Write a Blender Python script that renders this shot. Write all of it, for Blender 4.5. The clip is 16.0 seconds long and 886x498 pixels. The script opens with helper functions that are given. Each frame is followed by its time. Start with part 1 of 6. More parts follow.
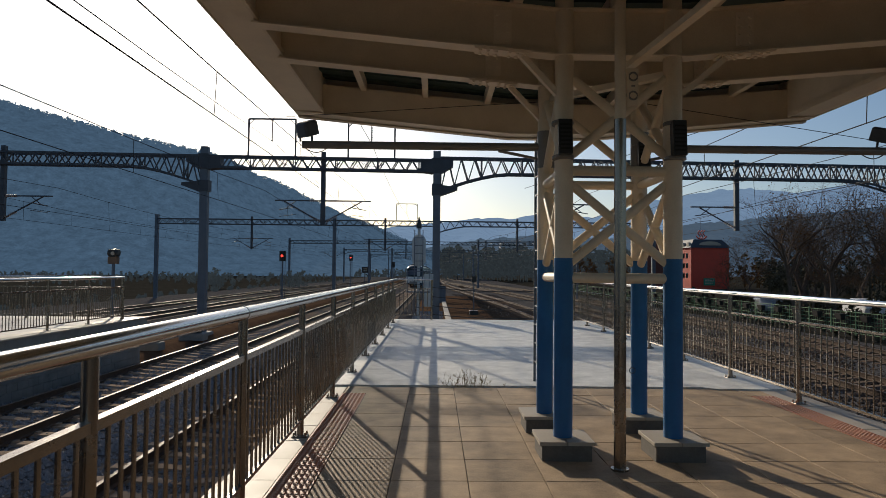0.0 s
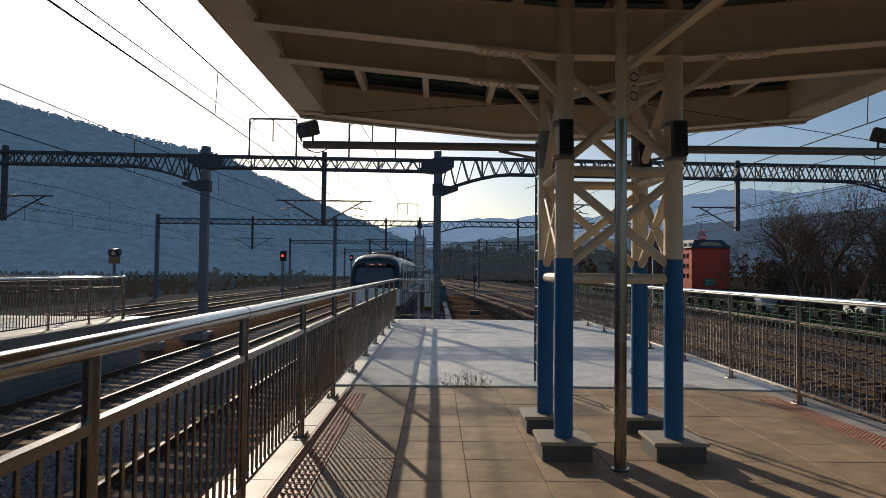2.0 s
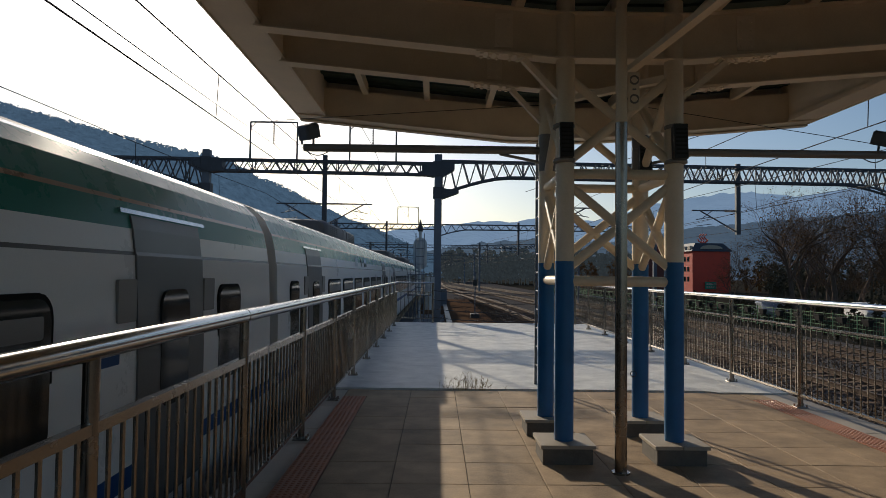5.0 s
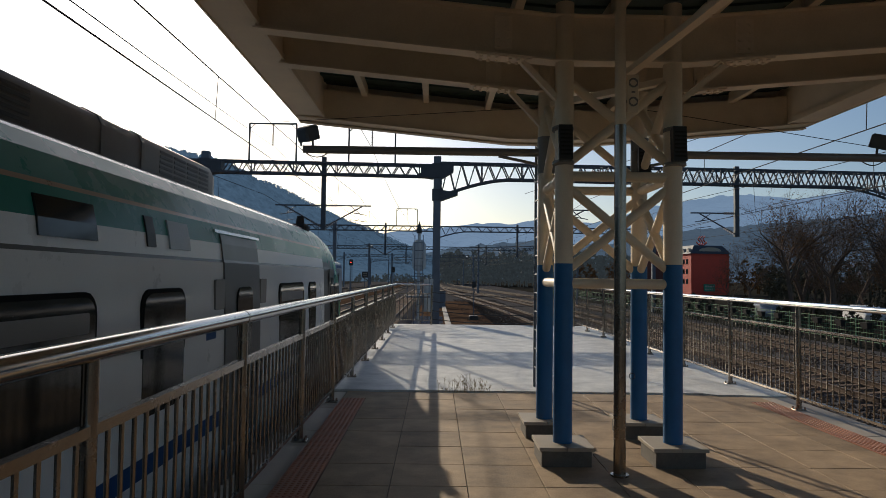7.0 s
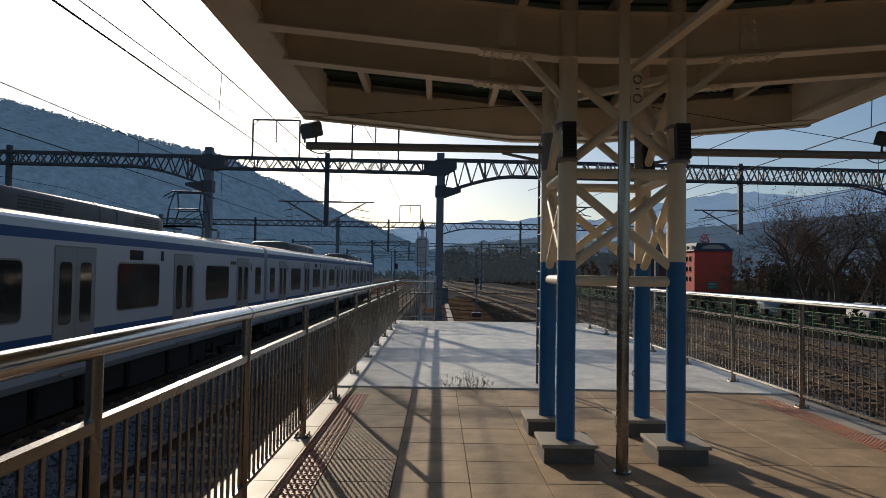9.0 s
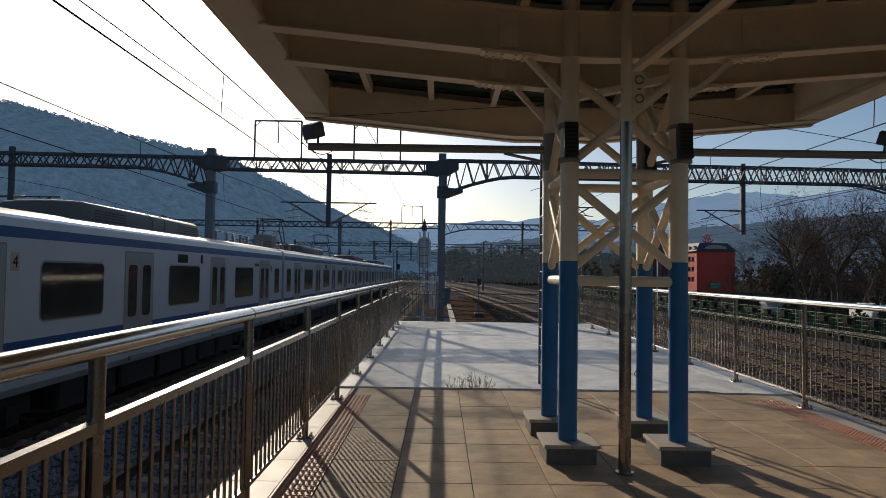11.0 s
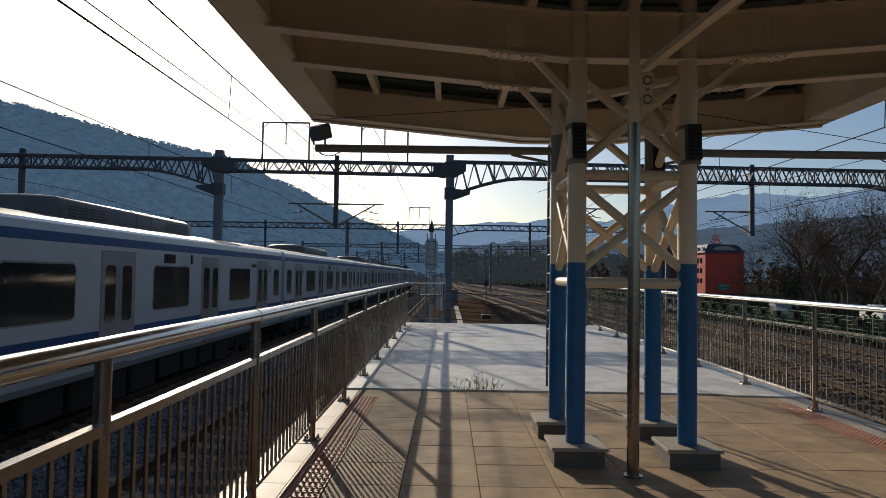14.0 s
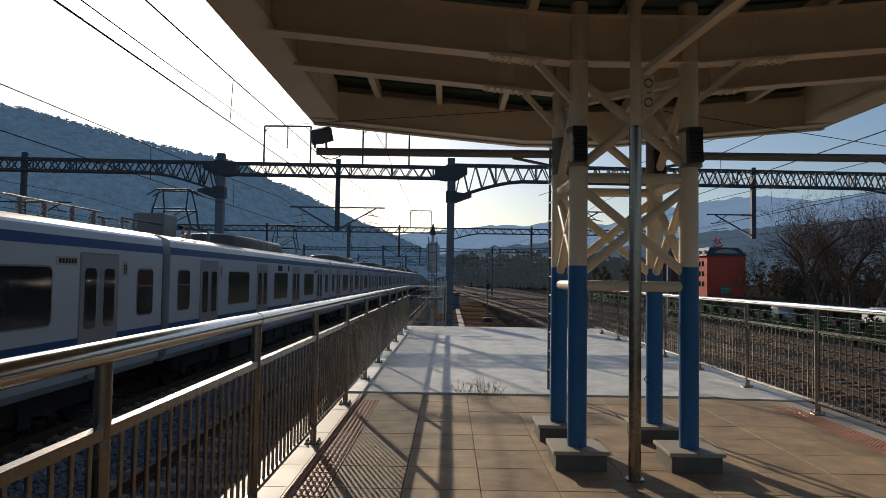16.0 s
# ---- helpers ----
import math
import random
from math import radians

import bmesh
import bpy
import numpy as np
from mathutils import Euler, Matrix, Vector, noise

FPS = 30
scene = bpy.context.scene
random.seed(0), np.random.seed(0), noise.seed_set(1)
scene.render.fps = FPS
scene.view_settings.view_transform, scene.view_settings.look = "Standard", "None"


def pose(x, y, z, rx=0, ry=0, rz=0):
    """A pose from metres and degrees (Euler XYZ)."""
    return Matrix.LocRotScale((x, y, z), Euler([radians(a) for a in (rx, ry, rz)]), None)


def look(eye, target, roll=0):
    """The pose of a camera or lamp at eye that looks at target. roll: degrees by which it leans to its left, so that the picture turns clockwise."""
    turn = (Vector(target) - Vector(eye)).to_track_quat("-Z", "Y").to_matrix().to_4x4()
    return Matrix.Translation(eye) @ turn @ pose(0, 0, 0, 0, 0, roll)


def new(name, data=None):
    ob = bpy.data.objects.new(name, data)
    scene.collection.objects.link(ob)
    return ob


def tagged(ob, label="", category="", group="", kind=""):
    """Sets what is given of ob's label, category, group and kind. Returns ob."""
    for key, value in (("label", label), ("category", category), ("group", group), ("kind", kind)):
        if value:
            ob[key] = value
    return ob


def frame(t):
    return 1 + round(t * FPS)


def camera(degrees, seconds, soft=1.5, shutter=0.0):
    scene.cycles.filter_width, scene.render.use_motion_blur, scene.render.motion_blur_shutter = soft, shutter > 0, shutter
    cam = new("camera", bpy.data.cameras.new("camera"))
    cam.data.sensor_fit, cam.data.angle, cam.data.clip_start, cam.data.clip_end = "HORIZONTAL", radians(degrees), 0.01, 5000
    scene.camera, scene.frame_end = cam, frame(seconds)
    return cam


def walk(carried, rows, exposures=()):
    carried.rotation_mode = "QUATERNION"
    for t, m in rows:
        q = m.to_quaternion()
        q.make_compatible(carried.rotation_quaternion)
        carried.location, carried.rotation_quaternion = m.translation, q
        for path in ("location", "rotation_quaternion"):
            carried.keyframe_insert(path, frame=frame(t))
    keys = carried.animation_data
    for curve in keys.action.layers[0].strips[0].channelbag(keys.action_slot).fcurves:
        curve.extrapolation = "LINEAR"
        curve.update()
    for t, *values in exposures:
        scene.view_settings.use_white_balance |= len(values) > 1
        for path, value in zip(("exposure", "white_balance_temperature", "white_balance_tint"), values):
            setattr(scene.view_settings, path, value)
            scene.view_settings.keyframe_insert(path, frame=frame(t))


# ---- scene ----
# camera and its path
cam = camera(67.3, 16.0, soft=0.62)
PATH = [
    (0, look((-0.0011, -0.0000, 1.6190), (0.1075, 10.0000, 1.9510), 0.556)),
    (0.5, look((-0.0014, -0.0020, 1.6200), (0.1069, 9.9980, 1.9655), 0.530)),
    (1, look((-0.0019, -0.0028, 1.6200), (0.0957, 9.9972, 1.9635), 0.556)),
    (1.5, look((-0.0014, -0.0052, 1.6210), (0.0963, 9.9948, 1.9655), 0.556)),
    (2, look((-0.0020, -0.0047, 1.6199), (0.0978, 9.9953, 1.9520), 0.612)),
    (2.5, look((-0.0019, -0.0054, 1.6192), (0.0971, 9.9946, 1.9548), 0.634)),
    (3, look((-0.0019, -0.0029, 1.6171), (0.1209, 9.9971, 1.9558), 0.623)),
    (3.5, look((-0.0008, -0.0031, 1.6162), (0.1209, 9.9969, 1.9836), 0.612)),
    (4, look((-0.0004, -0.0030, 1.6161), (0.0971, 9.9970, 1.9985), 0.597)),
    (6.5, look((-0.0011, -0.0059, 1.6178), (0.0991, 9.9941, 1.9927), 0.741)),
    (7, look((-0.0020, -0.0065, 1.6180), (0.1045, 9.9935, 2.0257), 0.761)),
    (7.5, look((-0.0027, -0.0072, 1.6175), (0.0973, 9.9928, 2.0080), 0.681)),
    (8, look((-0.0022, -0.0064, 1.6169), (0.0951, 9.9936, 1.9971), 0.796)),
    (8.5, look((-0.0029, -0.0062, 1.6176), (0.0672, 9.9938, 1.9701), 0.822)),
    (9, look((-0.0037, -0.0068, 1.6183), (0.0596, 9.9932, 1.9762), 0.913)),
    (11.5, look((-0.0030, -0.0058, 1.6187), (0.0076, 9.9942, 1.9896), 0.779)),
    (12, look((-0.0011, 0.0002, 1.6200), (-0.0239, 10.0002, 2.0012), 0.807)),
    (12.5, look((-0.0000, 0.0080, 1.6210), (-0.0211, 10.0080, 2.0037), 0.787)),
    (13, look((-0.0003, 0.0117, 1.6202), (-0.0376, 10.0117, 2.0166), 0.743)),
    (13.5, look((-0.0008, 0.0118, 1.6201), (-0.0506, 10.0118, 2.0164), 0.775)),
    (14, look((-0.0005, 0.0119, 1.6210), (-0.0794, 10.0119, 2.0056), 0.855)),
    (14.5, look((-0.0003, 0.0109, 1.6225), (-0.0871, 10.0109, 2.0065), 0.854)),
    (15, look((0.0010, 0.0125, 1.6221), (-0.0976, 10.0125, 2.0090), 0.755)),
    (15.5, look((0.0014, 0.0109, 1.6206), (-0.0968, 10.0109, 2.0208), 0.678)),
    (16, look((0.0021, 0.0139, 1.6201), (-0.0995, 10.0139, 2.0533), 0.823)),
]
walk(cam, PATH, exposures=[(0.0, -0.18, 6180, 10), (16.0, -0.18, 6180, 10)])

# world, sun, exposure
SUN_AZ, SUN_EL = radians(20.5), radians(19.6)   # azimuth to the left of +y
world = bpy.data.worlds.new("world")
scene.world = world
world.use_nodes = True
wn = world.node_tree.nodes
bg = wn["Background"]
sky = wn.new("ShaderNodeTexSky")
sky.sky_type = "NISHITA"
sky.sun_disc = False
sky.sun_elevation = SUN_EL
sky.sun_rotation = -SUN_AZ
sky.air_density, sky.dust_density, sky.ozone_density = 1.0, 1.3, 2.6
world.node_tree.links.new(sky.outputs[0], bg.inputs[0])
bg.inputs[1].default_value = 0.096
lamp = bpy.data.lights.new("sun", "SUN")
lamp.energy, lamp.angle, lamp.color = 4.5, radians(0.5), (1.0, 0.85, 0.64)
sun = new("sun", lamp)
way = Vector((-math.sin(SUN_AZ) * math.cos(SUN_EL), math.cos(SUN_AZ) * math.cos(SUN_EL), math.sin(SUN_EL)))
sun.matrix_basis = look(way * 50, (0, 0, 0))


# ---- materials ----
def mat(name, color, rough=0.6, metal=0.0, var=0.25, scale=6.0, bump=0.15, fine=90.0, tint=None, per=0.0, spec=0.5, obj=False, emit=None, estr=0.0, mottle=0.25):
    """Procedural surface: base colour varied at two scales, with grain and fine relief."""
    m = bpy.data.materials.new(name)
    m.use_nodes = True
    nt = m.node_tree
    b = nt.nodes["Principled BSDF"]
    b.inputs["Roughness"].default_value = rough
    b.inputs["Metallic"].default_value = metal
    b.inputs["Specular IOR Level"].default_value = spec
    tc = nt.nodes.new("ShaderNodeTexCoord") if obj else nt.nodes.new("ShaderNodeNewGeometry")
    n1 = nt.nodes.new("ShaderNodeTexNoise")
    n1.inputs["Scale"].default_value, n1.inputs["Detail"].default_value, n1.inputs["Roughness"].default_value = scale, 6, 0.65
    n2 = nt.nodes.new("ShaderNodeTexNoise")
    n2.inputs["Scale"].default_value, n2.inputs["Detail"].default_value = fine, 3
    for n in (n1, n2):
        nt.links.new(tc.outputs["Object" if obj else "Position"], n.inputs["Vector"])
    add = nt.nodes.new("ShaderNodeMath")
    add.operation = "MULTIPLY_ADD"
    nt.links.new(n2.outputs["Fac"], add.inputs[0])
    add.inputs[1].default_value = 0.45
    nt.links.new(n1.outputs["Fac"], add.inputs[2])
    src = add.outputs[0]
    if per:
        oi = nt.nodes.new("ShaderNodeObjectInfo")
        a2 = nt.nodes.new("ShaderNodeMath")
        a2.operation = "MULTIPLY_ADD"
        nt.links.new(oi.outputs["Random"], a2.inputs[0])
        a2.inputs[1].default_value = per
        nt.links.new(src, a2.inputs[2])
        src = a2.outputs[0]
    ramp = nt.nodes.new("ShaderNodeMapRange")
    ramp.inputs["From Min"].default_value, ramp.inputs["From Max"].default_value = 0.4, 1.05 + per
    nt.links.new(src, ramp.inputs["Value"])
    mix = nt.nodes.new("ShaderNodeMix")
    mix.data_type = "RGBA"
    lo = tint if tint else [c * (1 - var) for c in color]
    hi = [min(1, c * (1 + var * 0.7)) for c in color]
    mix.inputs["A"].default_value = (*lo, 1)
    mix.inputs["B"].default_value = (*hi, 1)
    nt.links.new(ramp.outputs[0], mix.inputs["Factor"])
    nt.links.new(mix.outputs["Result"], b.inputs["Base Color"])
    rr = nt.nodes.new("ShaderNodeMapRange")
    rr.inputs["To Min"].default_value, rr.inputs["To Max"].default_value = max(0.02, rough - 0.12), min(1, rough + 0.12)
    nt.links.new(n1.outputs["Fac"], rr.inputs["Value"])
    nt.links.new(rr.outputs[0], b.inputs["Roughness"])
    if bump:
        bp = nt.nodes.new("ShaderNodeBump")
        bp.inputs["Strength"].default_value = bump
        bp.inputs["Distance"].default_value = 0.01
        nt.links.new(add.outputs[0], bp.inputs["Height"])
        nt.links.new(bp.outputs[0], b.inputs["Normal"])
    # emission: lamps, and the haze glow put on distant woods
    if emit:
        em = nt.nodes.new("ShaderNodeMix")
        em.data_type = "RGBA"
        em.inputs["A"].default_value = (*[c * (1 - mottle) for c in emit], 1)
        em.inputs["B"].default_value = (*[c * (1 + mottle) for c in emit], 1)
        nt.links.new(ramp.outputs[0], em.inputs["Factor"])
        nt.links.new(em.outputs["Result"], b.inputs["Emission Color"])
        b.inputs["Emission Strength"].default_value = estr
    return m


TILE = mat("granite_tile", (0.37, 0.265, 0.165), 0.72, spec=0.2, var=0.7, scale=2.8, bump=0.8, fine=75, per=0.16)
SEAM = mat("tile_joint", (0.05, 0.043, 0.036), 0.9)
CURB = mat("edge_granite", (0.39, 0.33, 0.255), 0.6, var=0.2, scale=3, fine=150, per=0.12)
TACT = mat("tactile_clay", (0.40, 0.15, 0.07), 0.55, var=0.35, scale=5, per=0.2)
COAT = mat("coated_concrete", (0.62, 0.61, 0.57), 0.52, spec=0.3, var=0.45, scale=2.6, bump=0.3, fine=45)
CONC = mat("concrete", (0.24, 0.23, 0.21), 0.85, var=0.4, scale=1.6, bump=0.4)
STEEL = mat("stainless", (0.60, 0.57, 0.53), 0.15, metal=1.0, var=0.12, scale=4, bump=0.03)
STEEL_D = mat("stainless_brushed", (0.29, 0.25, 0.21), 0.25, metal=1.0, var=0.2, scale=5, bump=0.05)
BEIGE = mat("beige_paint", (0.78, 0.655, 0.48), 0.5, var=0.12, scale=2, bump=0.06, tint=(0.64, 0.52, 0.37))
BEIGE_S = mat("beige_soffit", (0.82, 0.69, 0.52), 0.55, var=0.15, scale=1.5, bump=0.05)
DECKG = mat("green_deck", (0.05, 0.08, 0.065), 0.6, var=0.3, scale=2)
BLUE = mat("blue_paint", (0.010, 0.115, 0.29), 0.42, var=0.25, scale=4, bump=0.06)
PLINTH = mat("plinth_stone", (0.13, 0.115, 0.095), 0.75, var=0.4, scale=9, bump=0.35)
RUBBER = mat("window_rubber", (0.012, 0.012, 0.012), 0.85, spec=0.1, obj=True)
BLACK = mat("black_plastic", (0.02, 0.02, 0.02), 0.5)
GALV = mat("galvanised_mast", (0.11, 0.13, 0.16), 0.55, metal=0.3, var=0.25, scale=3)
TRUSS = mat("truss_steel", (0.055, 0.062, 0.075), 0.6, metal=0.2, var=0.3, scale=3)
WIRE = mat("wire", (0.035, 0.036, 0.04), 0.8, spec=0.1)
PORC = mat("porcelain", (0.25, 0.20, 0.18), 0.3)
BALLAST = mat("ballast", (0.105, 0.098, 0.094), 0.95, spec=0.0, var=0.75, scale=11, bump=1.0, fine=38)
STONE = mat("grey_ballast_stone", (0.27, 0.27, 0.28), 0.9, spec=0.0, var=0.5, scale=9)
STONE_B = mat("brown_ballast_stone", (0.11, 0.08, 0.06), 0.9, spec=0.0, var=0.5, scale=9)
DIRT = mat("brown_earth", (0.112, 0.068, 0.042), 0.95, spec=0.0, var=0.5, scale=2.5, bump=0.8, fine=25)
SLEEPER = mat("concrete_sleeper", (0.40, 0.30, 0.215), 0.85, spec=0.0, var=0.4, scale=6, per=0.2)
RAILM = mat("rail_steel", (0.10, 0.07, 0.052), 0.75, spec=0.1, metal=0.1, var=0.4, scale=8)
RAILTOP = mat("rail_head", (0.14, 0.105, 0.08), 0.6, metal=0.35, var=0.3, spec=0.2)
GROUND = mat("ground_soil", (0.040, 0.037, 0.030), 0.95, spec=0.0, var=0.5, scale=0.8, bump=0.8, fine=8)
# these two forests emit blue to stand in for haze before them
HAZED_HILL = mat("hazed_hill_forest", (0.030, 0.034, 0.030), 0.98, var=0.6, scale=0.16, bump=0.0, fine=0.7, spec=0.0, emit=(0.22, 0.38, 0.58), estr=0.265, mottle=0.36)
HAZED_FAR = mat("hazed_far_forest", (0.03, 0.04, 0.045), 0.98, var=0.4, scale=0.01, bump=0.0, fine=0.1, spec=0.0, emit=(0.36, 0.52, 0.74), estr=0.50, mottle=0.05)
WHITE_T = mat("train_white", (0.76, 0.75, 0.73), 0.30, spec=0.35, var=0.07, scale=1.2, bump=0.01, obj=True)
GREEN_T = mat("train_green", (0.04, 0.21, 0.165), 0.28, spec=0.12, var=0.15, scale=1.5, bump=0.01, obj=True)
LIME_T = mat("train_lime", (0.04, 0.26, 0.09), 0.3, var=0.1, obj=True)
BELLOWS = mat("bellows", (0.05, 0.042, 0.035), 0.7, var=0.2, obj=True)
CAB_T = mat("cab_grey", (0.10, 0.10, 0.092), 0.42, var=0.15, scale=2, bump=0.01, spec=0.35, obj=True)
GREY_T = mat("train_grey", (0.20, 0.185, 0.17), 0.4, var=0.12, scale=2, bump=0.02, obj=True)
UNIT_T = mat("roof_unit_grey", (0.135, 0.125, 0.12), 0.5, spec=0.35, var=0.3, scale=2, obj=True)
DOOR_T = mat("plug_door_grey", (0.125, 0.12, 0.115), 0.38, var=0.12, scale=2, bump=0.01, obj=True)
# pale concrete, made lighter still to paint in the sun's grazing glint
GLINTCONC = mat("glint_pale_concrete", (0.46, 0.43, 0.39), 0.75, var=0.35, scale=1.8, bump=0.4)
ROOF_T = mat("train_roof", (0.17, 0.15, 0.14), 0.5, spec=0.22, var=0.25, scale=2, obj=True)
DARK_T = mat("underframe", (0.03, 0.028, 0.026), 0.8, var=0.3, spec=0.15, obj=True)
BLUE_T = mat("train_blue", (0.012, 0.065, 0.20), 0.45, spec=0.2, var=0.12, obj=True)
METRO = mat("metro_body", (0.43, 0.46, 0.50), 0.36, metal=0.15, var=0.08, scale=1.2, bump=0.01, obj=True)
GLASS_D = mat("dark_glass", (0.018, 0.022, 0.022), 0.06, var=0.3, bump=0.0, spec=0.35, obj=True)
RED_B = mat("red_cladding", (0.56, 0.055, 0.025), 0.6, var=0.15, scale=0.6)
BARK = mat("bark", (0.13, 0.10, 0.08), 0.95, var=0.4, scale=6, spec=0.0)
DRYLEAF = mat("dry_leaf", (0.16, 0.085, 0.035), 0.8, var=0.5, scale=3, spec=0.0)
GRASS = mat("dry_grass", (0.26, 0.20, 0.10), 0.9, var=0.4, spec=0.0)
GREENF = mat("green_wire_fence", (0.10, 0.20, 0.09), 0.6)
REDLAMP = mat("red_lamp", (0.5, 0.02, 0.02), 0.4, emit=(1.0, 0.05, 0.03), estr=2.5)


# ---- mesh helpers ----
class Shape:
    """Collects vertices and faces of one mesh."""

    def __init__(self):
        self.v, self.f, self.m = [], [], []

    def face(self, idx, k=0):
        self.f.append(idx)
        self.m.append(k)

    def box(self, x0, x1, y0, y1, z0, z1, k=0, c=0.0):
        if c:
            c = min(c, (x1 - x0) * 0.45, (y1 - y0) * 0.45, (z1 - z0) * 0.45)
            self.prism([(x0 + c, y0), (x1 - c, y0), (x1, y0 + c), (x1, y1 - c), (x1 - c, y1), (x0 + c, y1), (x0, y1 - c), (x0, y0 + c)], z0, z1, k, c)
            return self
        n = len(self.v)
        self.v += [(x0, y0, z0), (x1, y0, z0), (x1, y1, z0), (x0, y1, z0), (x0, y0, z1), (x1, y0, z1), (x1, y1, z1), (x0, y1, z1)]
        for q in ((0, 3, 2, 1), (4, 5, 6, 7), (0, 1, 5, 4), (1, 2, 6, 5), (2, 3, 7, 6), (3, 0, 4, 7)):
            self.face([n + i for i in q], k)
        return self

    def prism(self, pts, z0, z1, k=0, c=0.0):
        """An upright prism over a plan polygon, with a chamfered top edge of c."""
        n, m = len(self.v), len(pts)
        cx, cy = sum(p[0] for p in pts) / m, sum(p[1] for p in pts) / m
        rings = [(z0, 0), (z1 - c, 0)] + ([(z1, c)] if c else [])
        for z, s in rings:
            for x, y in pts:
                r = math.hypot(x - cx, y - cy) or 1
                self.v.append((x - (x - cx) / r * s, y - (y - cy) / r * s, z))
        for a in range(len(rings) - 1):
            for i in range(m):
                j = (i + 1) % m
                self.face([n + a * m + i, n + a * m + j, n + (a + 1) * m + j, n + (a + 1) * m + i], k)
        self.face([n + i for i in reversed(range(m))], k)
        self.face([n + (len(rings) - 1) * m + i for i in range(m)], k)
        return self

    def rod(self, p, q, r, r2=None, n=8, k=0, cap=True):
        p, q = Vector(p), Vector(q)
        r2 = r if r2 is None else r2
        d = (q - p).normalized()
        a = d.orthogonal().normalized() if abs(d.z) < 0.99 else Vector((1, 0, 0))
        b = d.cross(a)
        s = len(self.v)
        for c, rad in ((p, r), (q, r2)):
            for i in range(n):
                t = 2 * math.pi * (i + 0.5) / n
                self.v.append(tuple(c + (a * math.cos(t) + b * math.sin(t)) * rad))
        for i in range(n):
            j = (i + 1) % n
            self.face([s + i, s + j, s + n + j, s + n + i], k)
        if cap:
            self.face([s + i for i in reversed(range(n))], k)
            self.face([s + n + i for i in range(n)], k)
        return self

    def tube(self, pts, r, n=6, k=0):
        """One round cable through points."""
        rings = []
        for i, p in enumerate(pts):
            d = (Vector(pts[min(i + 1, len(pts) - 1)]) - Vector(pts[max(i - 1, 0)])).normalized()
            a = d.cross(Vector((0, 0, 1)))
            a = a.normalized() if a.length > 0.05 else Vector((1, 0, 0))
            b = a.cross(d)
            rings.append([tuple(Vector(p) + (a * math.cos(6.2832 * j / n) + b * math.sin(6.2832 * j / n)) * r) for j in range(n)])
        return self.loft(rings, k)

    def bar(self, p, q, w, h, k=0):
        """A straight bar of rectangular section w (sideways) by h (upward)."""
        p, q = Vector(p), Vector(q)
        d = (q - p).normalized()
        up = Vector((0, 0, 1)) if abs(d.z) < 0.95 else Vector((0, 1, 0))
        a = d.cross(up).normalized() * w / 2
        b = a.cross(d).normalized() * h / 2
        n = len(self.v)
        for c in (p, q):
            for s, t in ((-1, -1), (1, -1), (1, 1), (-1, 1)):
                self.v.append(tuple(c + a * s + b * t))
        for f in ((3, 2, 1, 0), (4, 5, 6, 7), (0, 1, 5, 4), (1, 2, 6, 5), (2, 3, 7, 6), (3, 0, 4, 7)):
            self.face([n + i for i in f], k)
        return self

    def loft(self, rings, k=0, closed=True, caps=True, kf=None):
        n, m = len(self.v), len(rings[0])
        for r in rings:
            self.v += [tuple(p) for p in r]
        for a in range(len(rings) - 1):
            for i in range(m if closed else m - 1):
                j = (i + 1) % m
                idx = [n + a * m + i, n + a * m + j, n + (a + 1) * m + j, n + (a + 1) * m + i]
                self.face(idx, kf(a, i) if kf else k)
        if caps:
            self.face([n + i for i in reversed(range(m))], kf(-1, 0) if kf else k)
            self.face([n + (len(rings) - 1) * m + i for i in range(m)], kf(-2, 0) if kf else k)
        return self

    def mesh(self, name, mats, smooth=False):
        me = bpy.data.meshes.new(name)
        me.from_pydata(self.v, [], self.f)
        for x in mats if isinstance(mats, (list, tuple)) else [mats]:
            me.materials.append(x)
        me.polygons.foreach_set("material_index", self.m)
        bm = bmesh.new()
        bm.from_mesh(me)
        bmesh.ops.recalc_face_normals(bm, faces=bm.faces)
        bm.to_mesh(me)
        bm.free()
        if smooth:
            me.shade_smooth()
            me.set_sharp_from_angle(angle=radians(38))
        me.update()
        return me


def part(name, shape, material, parent=None, label="", smooth=False, at=None):
    """One mesh object, under a thing or a part; shape is a Shape or a finished mesh."""
    me = shape if isinstance(shape, bpy.types.Mesh) else shape.mesh(name, material, smooth)
    ob = new(name, me)
    if parent:
        ob.parent = parent
    if at is not None:
        ob.matrix_basis = at if isinstance(at, Matrix) else pose(*at)
    if label:
        ob["label"] = label
    return ob


def thing(name, label, category, group="", kind="", at=(0, 0, 0)):
    ob = new(name)
    ob.empty_display_size = 0.2
    ob.matrix_basis = at if isinstance(at, Matrix) else pose(*at)
    return tagged(ob, label, category, group, kind)


def solid(name, shape, material, label, category, group="", kind="", smooth=False, at=None):
    return tagged(part(name, shape, material, None, "", smooth, at), label, category, group, kind)


# ---- ground and tracks ----
RAIL_Z = -1.12
BED_Z = RAIL_Z - 0.20


def ground_sheet():
    s = Shape()
    s.v += [(-2500, -300, -1.75), (2500, -300, -1.75), (2500, 4500, -1.75), (-2500, 4500, -1.75)]
    s.face([0, 1, 2, 3])
    solid("ground", s, GROUND, "brown winter soil with dry weeds round the tracks", "ground", kind="structure")


